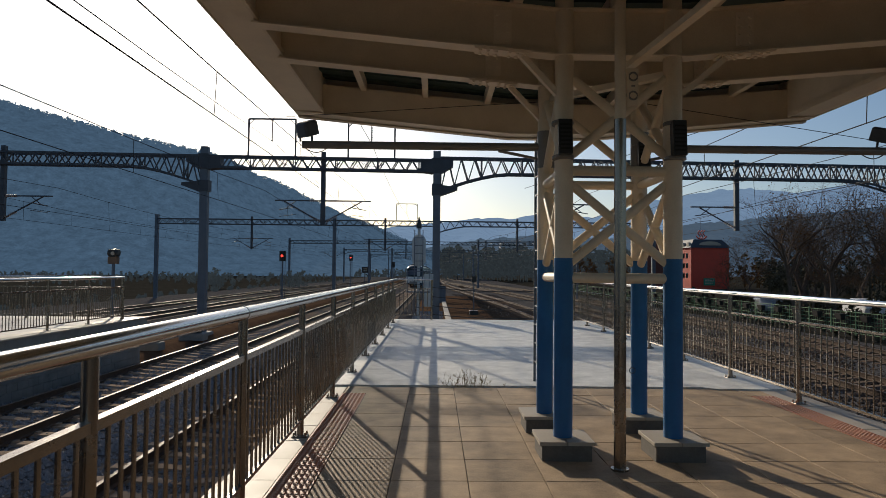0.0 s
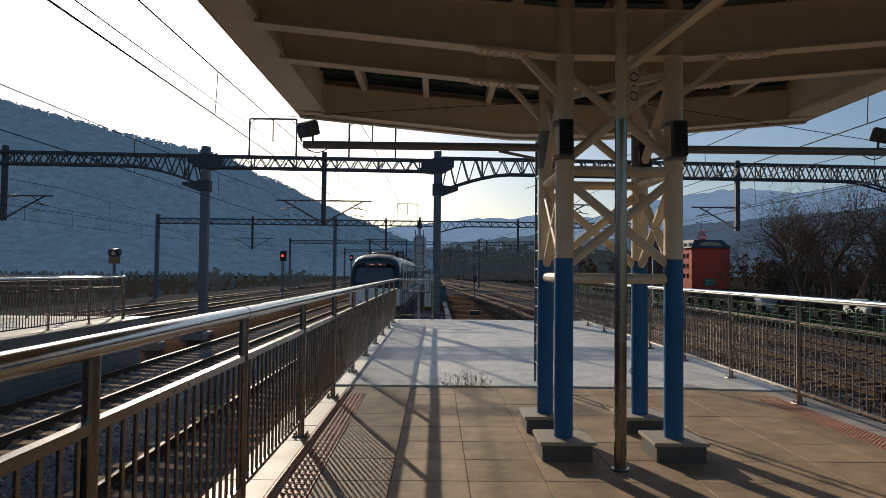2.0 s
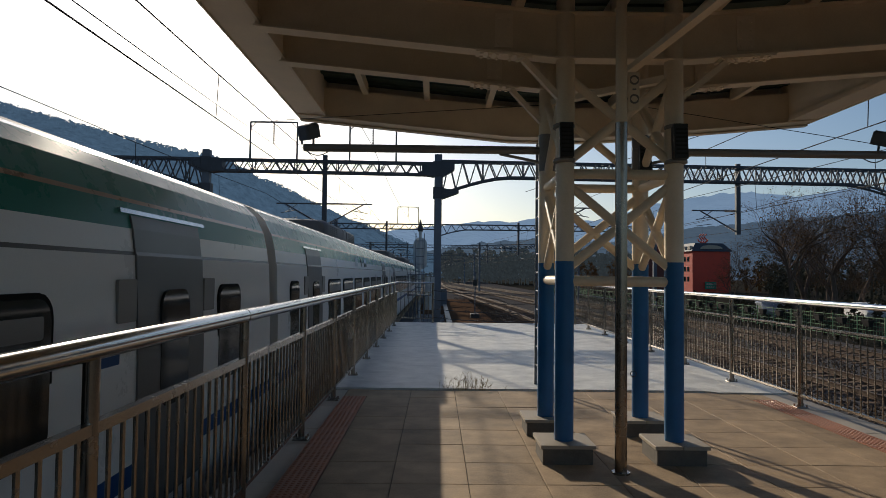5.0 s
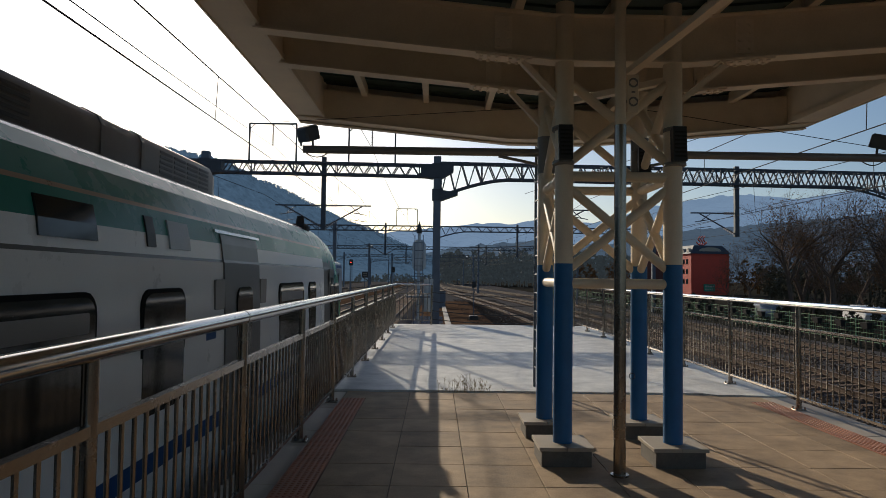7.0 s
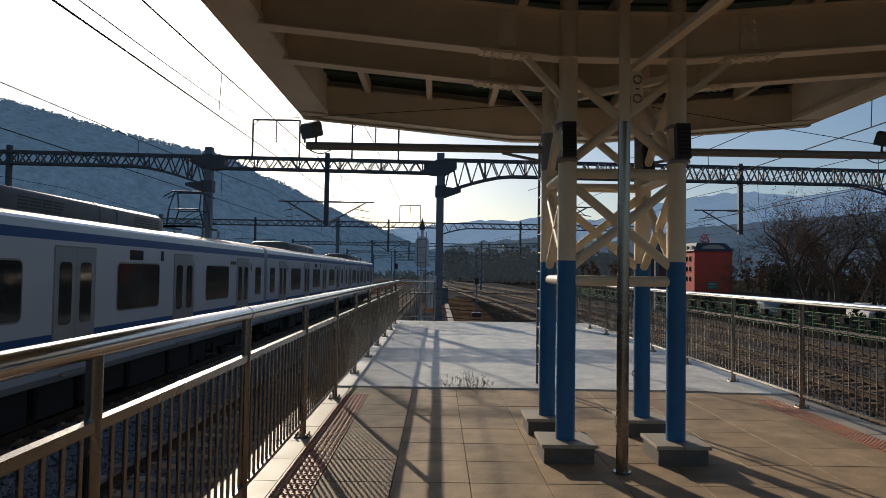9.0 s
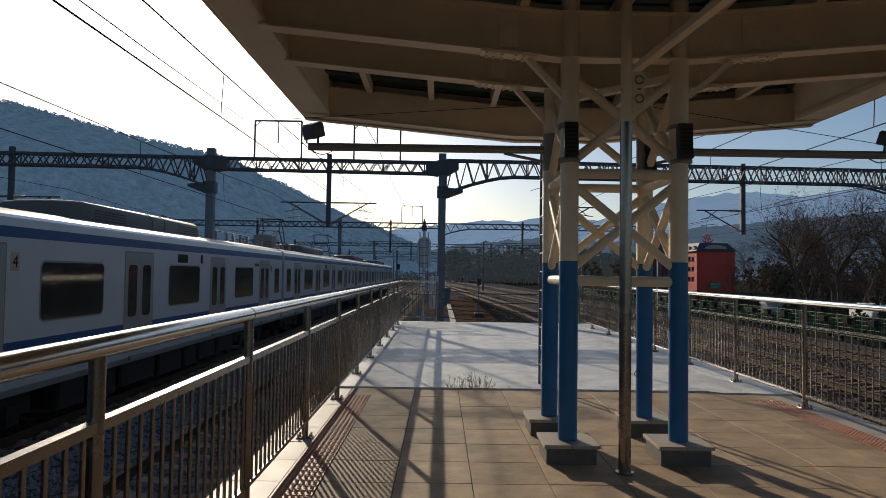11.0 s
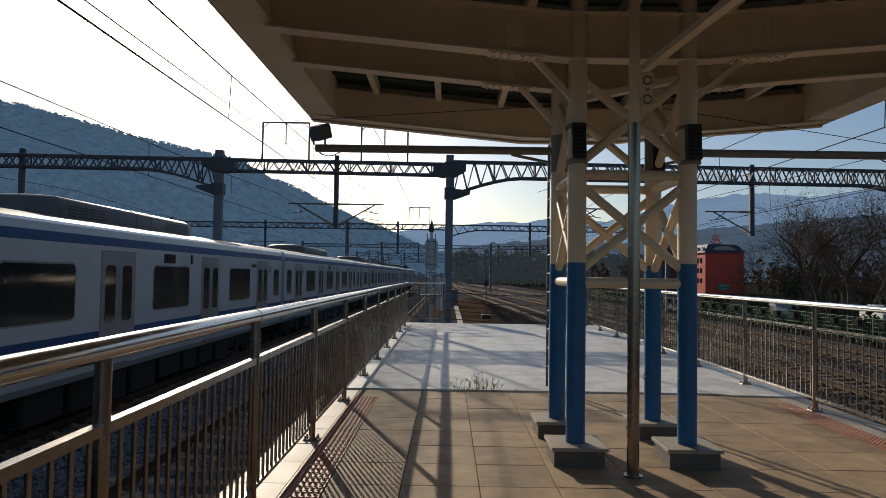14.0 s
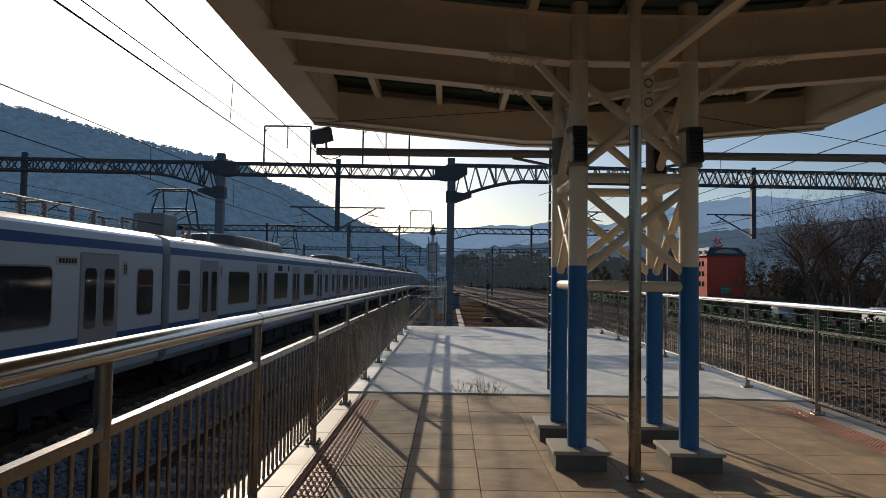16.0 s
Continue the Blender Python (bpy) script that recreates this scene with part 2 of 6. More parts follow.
def bed(name, x0, x1, y0, y1, z, seed, material, label, step=0.55):
    """An uneven sheet of ballast or soil."""
    rnd = random.Random(seed)
    s = Shape()
    nx, ny = max(2, int((x1 - x0) / step)), max(2, int((y1 - y0) / (step * 2.2)))
    for j in range(ny + 1):
        for i in range(nx + 1):
            e = 0.0 if i in (0, nx) else 1.0
            s.v.append((x0 + (x1 - x0) * i / nx, y0 + (y1 - y0) * j / ny, z + (rnd.random() - 0.5) * 0.05 * e - (0.4 if i in (0, nx) else 0)))
    for j in range(ny):
        for i in range(nx):
            a = j * (nx + 1) + i
            s.face([a, a + 1, a + nx + 2, a + nx + 1])
    solid(name, s, material, label, "ballast", kind="stuff", smooth=True)


def loose_stones(name, x0, x1, y0, y1, z, count, seed, label, material=STONE):
    """Coarse ballast stones, joined into one piece of stuff."""
    rnd = random.Random(seed)
    s = Shape()
    for _ in range(count):
        u = rnd.random() ** 1.6
        x, y, r = rnd.uniform(x0, x1), y0 + (y1 - y0) * u, rnd.uniform(0.025, 0.055)
        a = rnd.random() * 6.3
        pts = []
        for dx, dy, dz in ((1, 0, 0), (0, 1, 0), (-1, 0, 0), (0, -1, 0), (0, 0, 0.9), (0, 0, -0.8)):
            q = rnd.uniform(0.7, 1.3) * r
            pts.append((x + (dx * math.cos(a) - dy * math.sin(a)) * q, y + (dx * math.sin(a) + dy * math.cos(a)) * q, z + 0.01 + dz * q))
        n = len(s.v)
        s.v += pts
        for i in range(4):
            s.face([n + i, n + (i + 1) % 4, n + 4])
            s.face([n + (i + 1) % 4, n + i, n + 5])
    solid(name, s, material, label, "ballast", kind="stuff")


def rail_section():
    """Half-profiles of a rail as (x, z) from its foot."""
    return [(-0.065, 0), (0.065, 0), (0.065, 0.012), (0.012, 0.03), (0.012, 0.115), (0.035, 0.125), (0.035, 0.152), (-0.035, 0.152), (-0.035, 0.125), (-0.012, 0.115), (-0.012, 0.03), (-0.065, 0.012)]


def sleeper_mesh(material=SLEEPER):
    s = Shape()
    s.loft([[(x, -w, -0.12), (x, w, -0.12), (x, w * 0.8, h), (x, -w * 0.8, h)] for x, w, h in ((-1.2, 0.14, 0.02), (-0.5, 0.14, 0.02), (0, 0.12, -0.02), (0.5, 0.14, 0.02), (1.2, 0.14, 0.02))])
    for x in (-0.753, 0.753):
        for d in (-0.11, 0.11):
            s.box(x + d - 0.035, x + d + 0.035, -0.06, 0.06, 0.02, 0.055)
    return s.mesh("sleeper", material)


SLEEPER_MESH = sleeper_mesh()
SLEEPER_Y = mat("rust_stained_sleeper", (0.17, 0.125, 0.095), 0.9, spec=0.0, var=0.4, scale=6, per=0.2)
YARD_MESH = sleeper_mesh(SLEEPER_Y)


def track(center, y0, y1, label, near=(0, 0), step=0.62, mesh=None, wood=None):
    """One track along a plan line center(y): two rails and their sleepers."""
    t = thing("railway_track", label, "railway track", group="tracks of the station yard", kind="structure", at=(0, 0, RAIL_Z - 0.152))
    ys = [y0]
    while ys[-1] < y1:
        ys.append(min(y1, ys[-1] + (6 if ys[-1] < 120 else 20)))
    for side in (-0.753, 0.753):
        s = Shape()
        prof = rail_section()
        s.loft([[(center(y) + side + px, y, pz) for px, pz in prof] for y in ys], kf=lambda a, i: 1 if i == 6 else 0)
        part("rail", s, [RAILM, RAILTOP], t)
    rest = Shape()
    y = y0 + 0.3
    while y < min(y1, 150):
        if near[0] <= y <= near[1]:
            part("sleeper", mesh or SLEEPER_MESH, None, t, at=(center(y), y, -0.02))
        else:
            c = center(y)
            rest.box(c - 1.2, c + 1.2, y - 0.12, y + 0.12, -0.15, -0.01)
        y += step
    if rest.v:
        tagged(part("sleepers", rest, wood or SLEEPER, t), kind="stuff")
    return t


def bend(x0, ya, x1, yb):
    """A plan line that runs at x0, swings over to x1 between ya and yb and goes on."""
    def at(y):
        u = min(1.0, max(0.0, (y - ya) / (yb - ya)))
        return x0 + (x1 - x0) * u * u * (3 - 2 * u)
    return at


TRACK_ITX, TRACK_METRO = -3.5, -7.75


def tracks():
    track(lambda y: TRACK_ITX, -40, 700, "straight railway track with concrete sleepers beside the platform", (2, 75))
    track(lambda y: TRACK_METRO, -40, 700, "rusty railway track between two platforms", (7, 75))
    for x, b in ((-17.0, (-17.0, 60, -11.9, 190)), (-21.4, (-21.4, 70, -16.0, 200))):
        track(bend(*b), -20, 500, "distant railway track on grey ballast", (0, 0))
    for b in ((6.9, 30, 0.9, 165), (11.3, 40, 0.9, 215), (15.7, 40, 5.2, 260)):
        track(bend(*b), -20, 480, "rusty railway track of the station yard", (8, 60), mesh=YARD_MESH, wood=SLEEPER_Y)


def ballast_beds():
    bed("ballast_bed", -9.4, -1.5, -40, 300, BED_Z + 0.0, 1, BALLAST, "grey crushed stone ballast under the tracks")
    bed("ballast_bed", -30, -14.2, -20, 300, BED_Z, 2, BALLAST, "brown crushed stone ballast of the yard", 0.9)
    bed("ballast_bed", 4.9, 19.3, -20, 300, BED_Z, 3, BALLAST, "brown crushed stone ballast of the yard")
    bed("earth_strip", -1.6, 4.2, 22.2, 78, BED_Z + 0.02, 4, DIRT, "bare brown earth between the tracks")
    bed("ballast_bed", -1.6, 5.0, 77, 300, BED_Z + 0.01, 5, BALLAST, "brown crushed stone ballast of the yard")
    bed("earth_strip", -14.4, -9.3, 22.0, 300, BED_Z + 0.03, 6, DIRT, "bare brown earth between the tracks")
    loose_stones("ballast_stones", -6.3, -1.75, 1.5, 34, BED_Z - 0.005, 30000, 7, "loose grey ballast stones between the rails")
    loose_stones("ballast_stones", -9.2, -6.3, 8, 40, BED_Z - 0.005, 7000, 8, "loose grey ballast stones beside a rail")
    loose_stones("ballast_stones", 5.0, 18, 7, 45, BED_Z - 0.005, 24000, 9, "loose brown ballast stones of the yard", STONE_B)
    loose_stones("ballast_stones", -1.4, 0.5, 22.5, 48, BED_Z + 0.02, 6000, 11, "loose grey ballast stones past the platform end")
    loose_stones("ballast_stones", 2.2, 7.5, 38, 85, BED_Z - 0.005, 9000, 10, "loose ballast stones beyond the platform end", STONE_B)


# ---- platform ----
PX0, PX1, PEND, SHEET = -1.62, 4.92, 22.15, 9.40
FENCE_L, FENCE_R = -1.30, 4.57


def platform():
    s = Shape()
    s.box(PX0 + 0.12, PX1 - 0.12, -18, PEND - 0.1, -1.7, -0.22)
    s.box(PX0, PX1, -18, PEND, -0.22, -0.035)
    plat = solid("platform", s, CONC, "raised concrete station platform with paved top", "platform", kind="structure")
    # coated far half, slightly raised, with a ragged front edge
    c = Shape()
    rnd = random.Random(3)
    front = [(PX0 + (PX1 - PX0) * i / 40, SHEET + rnd.uniform(-0.015, 0.015) - (0.12 if i > 33 else 0)) for i in range(41)]
    c.prism(front + [(PX1, PEND), (PX0, PEND)], -0.034, 0.018)
    part("coated_slab", c, COAT, plat, "pale grey coated concrete slab")
    j = Shape()
    j.box(PX0 + 0.02, PX1 - 0.02, -17.9, SHEET, -0.034, -0.012)
    part("joint_bed", j, SEAM, plat)
    # near paving far behind is one slab, the rest single tiles
    x_edges = [-0.905] + [-0.335 + 0.6 * k for k in range(0, 8)] + [4.20]
    y_rows = [9.315] + [8.79 - 0.6 * k for k in range(0, 11)]
    near = Shape()
    near.box(PX0, PX1, -17.9, y_rows[-1] - 0.006, -0.012, 0.0)
    part("paving", near, TILE, plat)
    cache = {}

    def tile(x0, x1, y0, y1, material, name="tile"):
        key = (round(x1 - x0, 3), round(y1 - y0, 3), material.name)
        if key not in cache:
            t = Shape()
            t.box(0.003, key[0] - 0.003, 0.003, key[1] - 0.003, -0.03, 0.0, c=0.004)
            cache[key] = t.mesh(name, material)
        dz = rnd.uniform(-0.002, 0.002)
        part(name, cache[key], None, plat, at=(x0, y0, dz, rnd.uniform(-0.08, 0.08), rnd.uniform(-0.08, 0.08), 0))

    for a in range(len(y_rows) - 1):
        y1, y0 = y_rows[a], y_rows[a + 1]
        for b in range(len(x_edges) - 1):
            tile(x_edges[b], x_edges[b + 1], y0, y1, TILE)
        tile(PX0, -1.21, y0, y1, CURB, "edge_tile")
        tile(4.51, PX1, y0, y1, CURB, "edge_tile")
    # tactile strips
    t = Shape()
    t.box(0.002, 0.298, 0.002, 0.298, -0.03, 0.002)
    for i in range(6):
        for k in range(6):
            x, y = 0.03 + 0.048 * i, 0.03 + 0.048 * k
            t.rod((x, y, 0.002), (x, y, 0.009), 0.017, 0.011, n=8)
    tm = t.mesh("tactile_tile", TACT)
    for x in (-1.208, 4.208):
        y = 8.84 - 0.3
        while y > 2.0:
            part("tactile_tile", tm, None, plat, at=(x, y, rnd.uniform(0, 0.002), 0, 0, rnd.uniform(-0.3, 0.3)))
            y -= 0.3
    e = Shape()
    e.box(-1.2, -0.9, 8.85, SHEET - 0.04, -0.03, 0.0)
    e.box(4.2, 4.51, 8.85, SHEET - 0.15, -0.03, 0.0)
    part("strip_end", e, TILE, plat)


def fence(name, x, ys, y_end, inner, label, right=False, group="platform fences"):
    """Stainless fence: posts on bolted feet, round handrail, square rails and balusters."""
    f = thing(name, label, "fence", group=group, at=(x, 0, 0))
    ya = ys[0] - 0.3
    z0 = 0.012
    top = Shape()
    hr, mw = (0.034, 0.013) if right else (0.046, 0.022)
    top.rod((0, ya, 1.32), (0, y_end, 1.32), hr, n=20)
    for y in ys[1::3]:
        top.rod((0, y - 0.012, 1.32), (0, y + 0.012, 1.32), hr + 0.0035, n=20)
    part("handrail", top, STEEL, f, "round polished stainless handrail", smooth=True)
    part("middle_rail", Shape().box(-mw, mw, ya, y_end, 1.02 - mw, 1.02 + mw, c=0.006), STEEL_D, f)
    part("bottom_rail", Shape().box(-0.018, 0.018, ya, y_end, 0.145, 0.175, c=0.005), STEEL_D, f)
    post = Shape()
    post.rod((0, 0, 0.0), (0, 0, 1.29), 0.032, n=14)
    post.rod((0, 0, 0.0), (0, 0, 0.02), 0.05, n=14)
    pm = post.mesh("post", STEEL_D, True)
    foot = Shape()
    foot.box(-0.075, 0.075, -0.06, 0.06, 0, 0.014, c=0.004)
    for a in (-0.055, 0.055):
        for b in (-0.042, 0.042):
            foot.rod((a, b, 0.014), (a, b, 0.045), 0.011, n=6)
    fm = foot.mesh("foot_plate", STEEL_D)
    bal = Shape()
    bal.rod((0, 0, 0.17), (0, 0, 1.0), 0.008 if right else 0.0105, n=8)
    bm = bal.mesh("baluster", STEEL_D, True)
    for y in ys:
        p = part("post", pm, None, f, at=(0, y, z0 if y > SHEET else 0))
        part("foot_plate", fm, None, p)
    y = ya + 0.1
    while y < y_end - 0.03:
        if min(abs(y - q) for q in ys) > 0.055:
            part("baluster", bm, None, f, at=(0, y, 0))
        y += 0.1176
    return f


def end_gate():
    """Short return of the fence across the platform end."""
    f = thing("end_fence", "short stainless fence across the far platform end", "fence", group="platform fences", at=(0, PEND - 0.2, 0.012))
    part("handrail", Shape().rod((FENCE_L, 0, 1.32), (-0.12, 0, 1.32), 0.03, n=12), STEEL, f, smooth=True)
    part("bottom_rail", Shape().box(FENCE_L, -0.12, -0.015, 0.015, 0.14, 0.17), STEEL_D, f)
    part("middle_rail", Shape().box(FENCE_L, -0.12, -0.015, 0.015, 1.0, 1.03), STEEL_D, f)
    for x in (-0.12,):
        part("post", Shape().rod((x, 0, 0), (x, 0, 1.32), 0.035, n=12), STEEL_D, f, smooth=True)
    for i in range(8):
        x = FENCE_L + 0.13 * (i + 1)
        part("baluster", Shape().rod((x, 0, 0.15), (x, 0, 1.02), 0.011, n=8), STEEL_D, f)


def rope_barrier():
    """Sagging cables that close the rest of the platform end."""
    b = thing("rope_barrier", "dark sagging cables strung across the platform end", "barrier", at=(0, PEND - 0.2, 0.0))
    for z in (1.08, 0.78, 0.48, 0.2):
        s = Shape()
        pts = [(-0.12 + 4.69 * i / 14, 0, z - 0.5 * (i / 14) * (1 - i / 14)) for i in range(15)]
        part("cable", s.tube(pts, 0.014), BLACK, b)
    part("post", Shape().rod((FENCE_R, 0.0, 0), (FENCE_R, 0.0, 1.25), 0.035, n=12), STEEL_D, b, smooth=True)


def left_platform():
    s = Shape()
    s.box(-14.6, -9.55, -18, 21.75, -1.7, -0.2)
    s.box(-14.75, -9.4, -18, 21.9, -0.2, 0.0)
    p = solid("platform", s, CONC, "weathered concrete platform between the tracks", "platform", kind="structure")
    part("paving", Shape().box(-14.7, -9.96, -18, 21.86, 0.0, 0.026), GLINTCONC, p, "pale concrete paving, lightened for its sunlit glint")
    cap = Shape()
    y = 10.0
    while y < 21.8:
        cap.box(-9.95, -9.37, y, y + 0.98, 0.0, 0.03, c=0.006)
        y += 1.0
    tagged(part("edge_stones", cap, CURB, p), kind="stuff")
    bl = Shape().box(0.0, 0.04, 0.006, 0.394, 0.006, 0.194, c=0.004).mesh("block", CONC)
    for row in range(6):
        for k in range(32):
            y = 9.2 + 0.4 * k + (0.2 if row % 2 else 0)
            if y < 21.3:
                part("block", bl, None, p, at=(-9.555, y, -1.40 + 0.2 * row))
    f = fence("platform_fence", -9.75, [7.0 + 1.98 * k for k in range(8)], 20.95, 0, "stainless fence on the edge of the opposite platform")
    f2 = thing("end_fence", "stainless fence across the end of the opposite platform", "fence", group="platform fences", at=(-9.75, 20.95, 0.0))
    part("handrail", Shape().rod((0, 0, 1.32), (-4.6, 0, 1.32), 0.04, n=10), STEEL, f2, smooth=True)
    part("middle_rail", Shape().box(-4.6, 0, -0.02, 0.02, 0.99, 1.03), STEEL_D, f2)
    part("bottom_rail", Shape().box(-4.6, 0, -0.02, 0.02, 0.14, 0.17), STEEL_D, f2)
    for i in range(4):
        part("post", Shape().rod((-1.5 * i, 0, 0), (-1.5 * i, 0, 1.32), 0.032, n=10), STEEL_D, f2, smooth=True)
    for i in range(38):
        part("baluster", Shape().rod((-0.12 * (i + 1), 0, 0.15), (-0.12 * (i + 1), 0, 1.0), 0.01, n=6), STEEL_D, f2)


ground_sheet()
ballast_beds()
tracks()
platform()
fence("platform_fence", FENCE_L, [-3.46 + 2.0 * k for k in range(13)], PEND - 0.2, 1, "polished stainless platform fence with round handrail")
fence("platform_fence", FENCE_R, [-1.35 + 1.94 * k for k in range(12)], 21.3, -1, "polished stainless platform fence in front of the yard", right=True)
end_gate()
rope_barrier()
left_platform()


# ---- platform canopy ----
CX = 1.64


def rise(x):
    """Height of the canopy's underside over its flat middle."""
    return max(0.0, abs(x - CX) - 0.6) * 0.094


def canopy():
    c = thing("canopy", "beige steel platform canopy on lattice columns", "canopy", at=(0, 0, 0))
    xl, xr, y0, y1 = CX - 3.66, CX + 3.78, -6.0, 9.70
    # roof deck
    d = Shape()
    xs = [xl + 0.05, CX - 0.6, CX + 0.6, xr - 0.05]
    d.loft([[(x, y, 4.16 + rise(x)) for x in xs] + [(x, y, 4.24 + rise(x)) for x in reversed(xs)] for y in (y0, y1 - 0.02)])
    part("roof_deck", d, DECKG, c, "dark green profiled roof deck")
    # ribs of the profiled deck
    rib = Shape()
    for k in range(52):
        y = y0 + 0.15 + k * 0.3
        for a, b in ((xs[0], xs[1]), (xs[1], xs[2]), (xs[2], xs[3])):
            rib.bar((a, y, 4.15 + rise(a)), (b, y, 4.15 + rise(b)), 0.09, 0.03)
    tagged(part("deck_ribs", rib, DECKG, c), kind="stuff")
    # girders: web with flanges, in three straight pieces
    for gy, sec in ((5.93, 0), (6.92, 0), (1.2, 0), (-3.2, 0), (9.55, 1)):
        pts = [xl + 0.36, CX - 0.6, CX + 0.6, xr - 0.36] if not sec else [xl, CX - 0.6, CX + 0.6, xr]
        zb, zt = (3.57, 3.97) if not sec else (3.60, 4.02)

        def strip(y_a, y_b, z_a, z_b):
            return Shape().loft([[(x, y_a, z_a + rise(x)), (x, y_b, z_a + rise(x)), (x, y_b, z_b + rise(x)), (x, y_a, z_b + rise(x))] for x in pts])
        w, fw = (0.012, 0.085) if not sec else (0.10, 0.14)
        gob = part("girder" if not sec else "end_beam", strip(gy - w, gy + w, zb, zt), BEIGE, c)
        part("flange", strip(gy - fw, gy + fw, zb - 0.014, zb - 0.0005), BEIGE_S, gob)
        if not sec:
            part("flange", strip(gy - fw, gy + fw, zt, zt + 0.012), BEIGE, gob)
        if not sec:
            # bolted splices
            for sx in (CX - 1.06, CX + 1.13):
                m = 1 if sx > CX else -1
                r = rise(sx)
                sp = Shape()
                for f in (-1, 1):
                    sp.box(sx - 0.08, sx + 0.08, gy + f * 0.018 - 0.006, gy + f * 0.018 + 0.006, zb + r + 0.05, zt + r - 0.04)
                sp.bar((sx - 0.25, gy, zb + r - 0.022 - 0.25 * 0.094 * m), (sx + 0.25, gy, zb + r - 0.022 + 0.25 * 0.094 * m), 0.16, 0.014)
                for bx in (-0.045, 0.045):
                    for bz in range(4):
                        sp.rod((sx + bx, gy - 0.024, zb + r + 0.09 + bz * 0.075), (sx + bx, gy - 0.036, zb + r + 0.09 + bz * 0.075), 0.016, n=6)
                for bx in (-0.2, -0.13, -0.06, 0.06, 0.13, 0.2):
                    for by in (-0.05, 0.05):
                        zz = zb + r - 0.03 + bx * 0.094 * m
                        sp.rod((sx + bx, gy + by, zz), (sx + bx, gy + by, zz - 0.013), 0.018, n=6)
                part("splice_plate", sp, BEIGE_S, gob, "bolted steel splice")
    # eave box beams along the track
    for x, m in ((xl, 1), (xr, -1)):
        e = Shape()
        r0, r1 = rise(x), rise(x + m * 0.38)
        e.loft([[(x, y, 3.60 + r0), (x + m * 0.38, y, 3.62 + r1), (x + m * 0.38, y, 4.17 + r1), (x, y, 4.27 + r0)] for y in (y0, y1)])
        part("eave_beam", e, BEIGE_S, c)
        lip = Shape()
        lip.box(min(x - m * 0.012, x), max(x - m * 0.012, x), y0, y1 + 0.01, 3.58 + r0, 3.64 + r0)
        lip.box(min(x + m * 0.38, x + m * 0.41), max(x + m * 0.38, x + m * 0.41), y0, y1 - 0.3, 3.60 + r1, 3.66 + r1)
        part("eave_lip", lip, BEIGE, c)
    # outer lip of the end beam
    lip = Shape()
    pts = [xl, CX - 0.6, CX + 0.6, xr]
    for a, b in zip(pts, pts[1:]):
        lip.loft([[(x, 9.70, 3.57 + rise(x)), (x, 9.74, 3.57 + rise(x)), (x, 9.74, 4.26 + rise(x)), (x, 9.70, 4.26 + rise(x))] for x in (a, b)])
        lip.loft([[(x, 9.64, 3.555 + rise(x)), (x, 9.74, 3.555 + rise(x)), (x, 9.74, 3.57 + rise(x)), (x, 9.64, 3.57 + rise(x))] for x in (a, b)])
    part("end_fascia", lip, BEIGE_S, c)
    # purlins
    for k in range(-4, 5):
        x = CX - 0.05 + 0.88 * k
        if xl + 0.5 < x < xr - 0.5:
            for a, b in ((1.2, 5.93), (5.93, 6.92), (6.92, 9.47), (-3.2, 1.2)):
                p = Shape()
                p.box(x - 0.04, x + 0.04, a + 0.02, b - 0.02, 3.98 + rise(x), 4.13 + rise(x))
                part("purlin", p, BEIGE, c)
    # columns with blue feet
    cols = [(1.14, 5.93), (2.12, 5.93), (1.14, 6.92), (2.12, 6.92)]
    for x, y in cols:
        k = part("column", Shape().rod((x, y, 1.74), (x, y, 4.1), 0.083, n=24), BEIGE, c, "round beige steel column", smooth=True)
        part("column_foot", Shape().rod((x, y, 0.17), (x, y, 1.745), 0.084, n=24), BLUE, c, "blue painted lower column", smooth=True)
        ring = Shape()
        for i in range(12):
            a, b = 2 * math.pi * i / 12, 2 * math.pi * (i + 1) / 12
            if y > 6.5 and x > 2:
                ring.rod((x - 0.095 + 0.03 * math.cos(a), y - 0.085, 0.62 + 0.03 * math.sin(a)), (x - 0.095 + 0.03 * math.cos(b), y - 0.085, 0.62 + 0.03 * math.sin(b)), 0.004, n=5)
        if ring.v:
            part("hook_ring", ring, BLACK, c)
    # lattice between columns
    def brace(p, q, r=0.042):
        part("brace", Shape().rod(p, q, r, n=14), BEIGE, c, smooth=True)
    pairs = [(0, 1), (2, 3), (0, 2), (1, 3)]
    for a, b in pairs:
        (xa, ya), (xb, yb) = cols[a], cols[b]
        for z in (1.57, 2.53):
            brace((xa, ya, z), (xb, yb, z), 0.046)
        for za, zb in ((1.66, 2.46), (2.62, 3.42)):
            brace((xa, ya, za), (xb, yb, zb))
            brace((xa, ya, zb), (xb, yb, za))
    for x, y in cols:
        m = -1 if x < CX else 1
        s = Shape()
        s.bar((x + m * 0.04, y, 3.20), (x + m * (0.38 if m < 0 else 0.47), y, 3.56), 0.07, 0.05)
        part("strut", s, BEIGE_S, c)
    part("brace", Shape().bar((1.61, 5.86, 3.38), (2.04, 3.8, 3.57), 0.075, 0.05), BEIGE_S, c)
    part("brace", Shape().bar((1.16, 6.9, 3.42), (2.10, 5.95, 3.42), 0.08, 0.06), BEIGE_S, c)
    return c


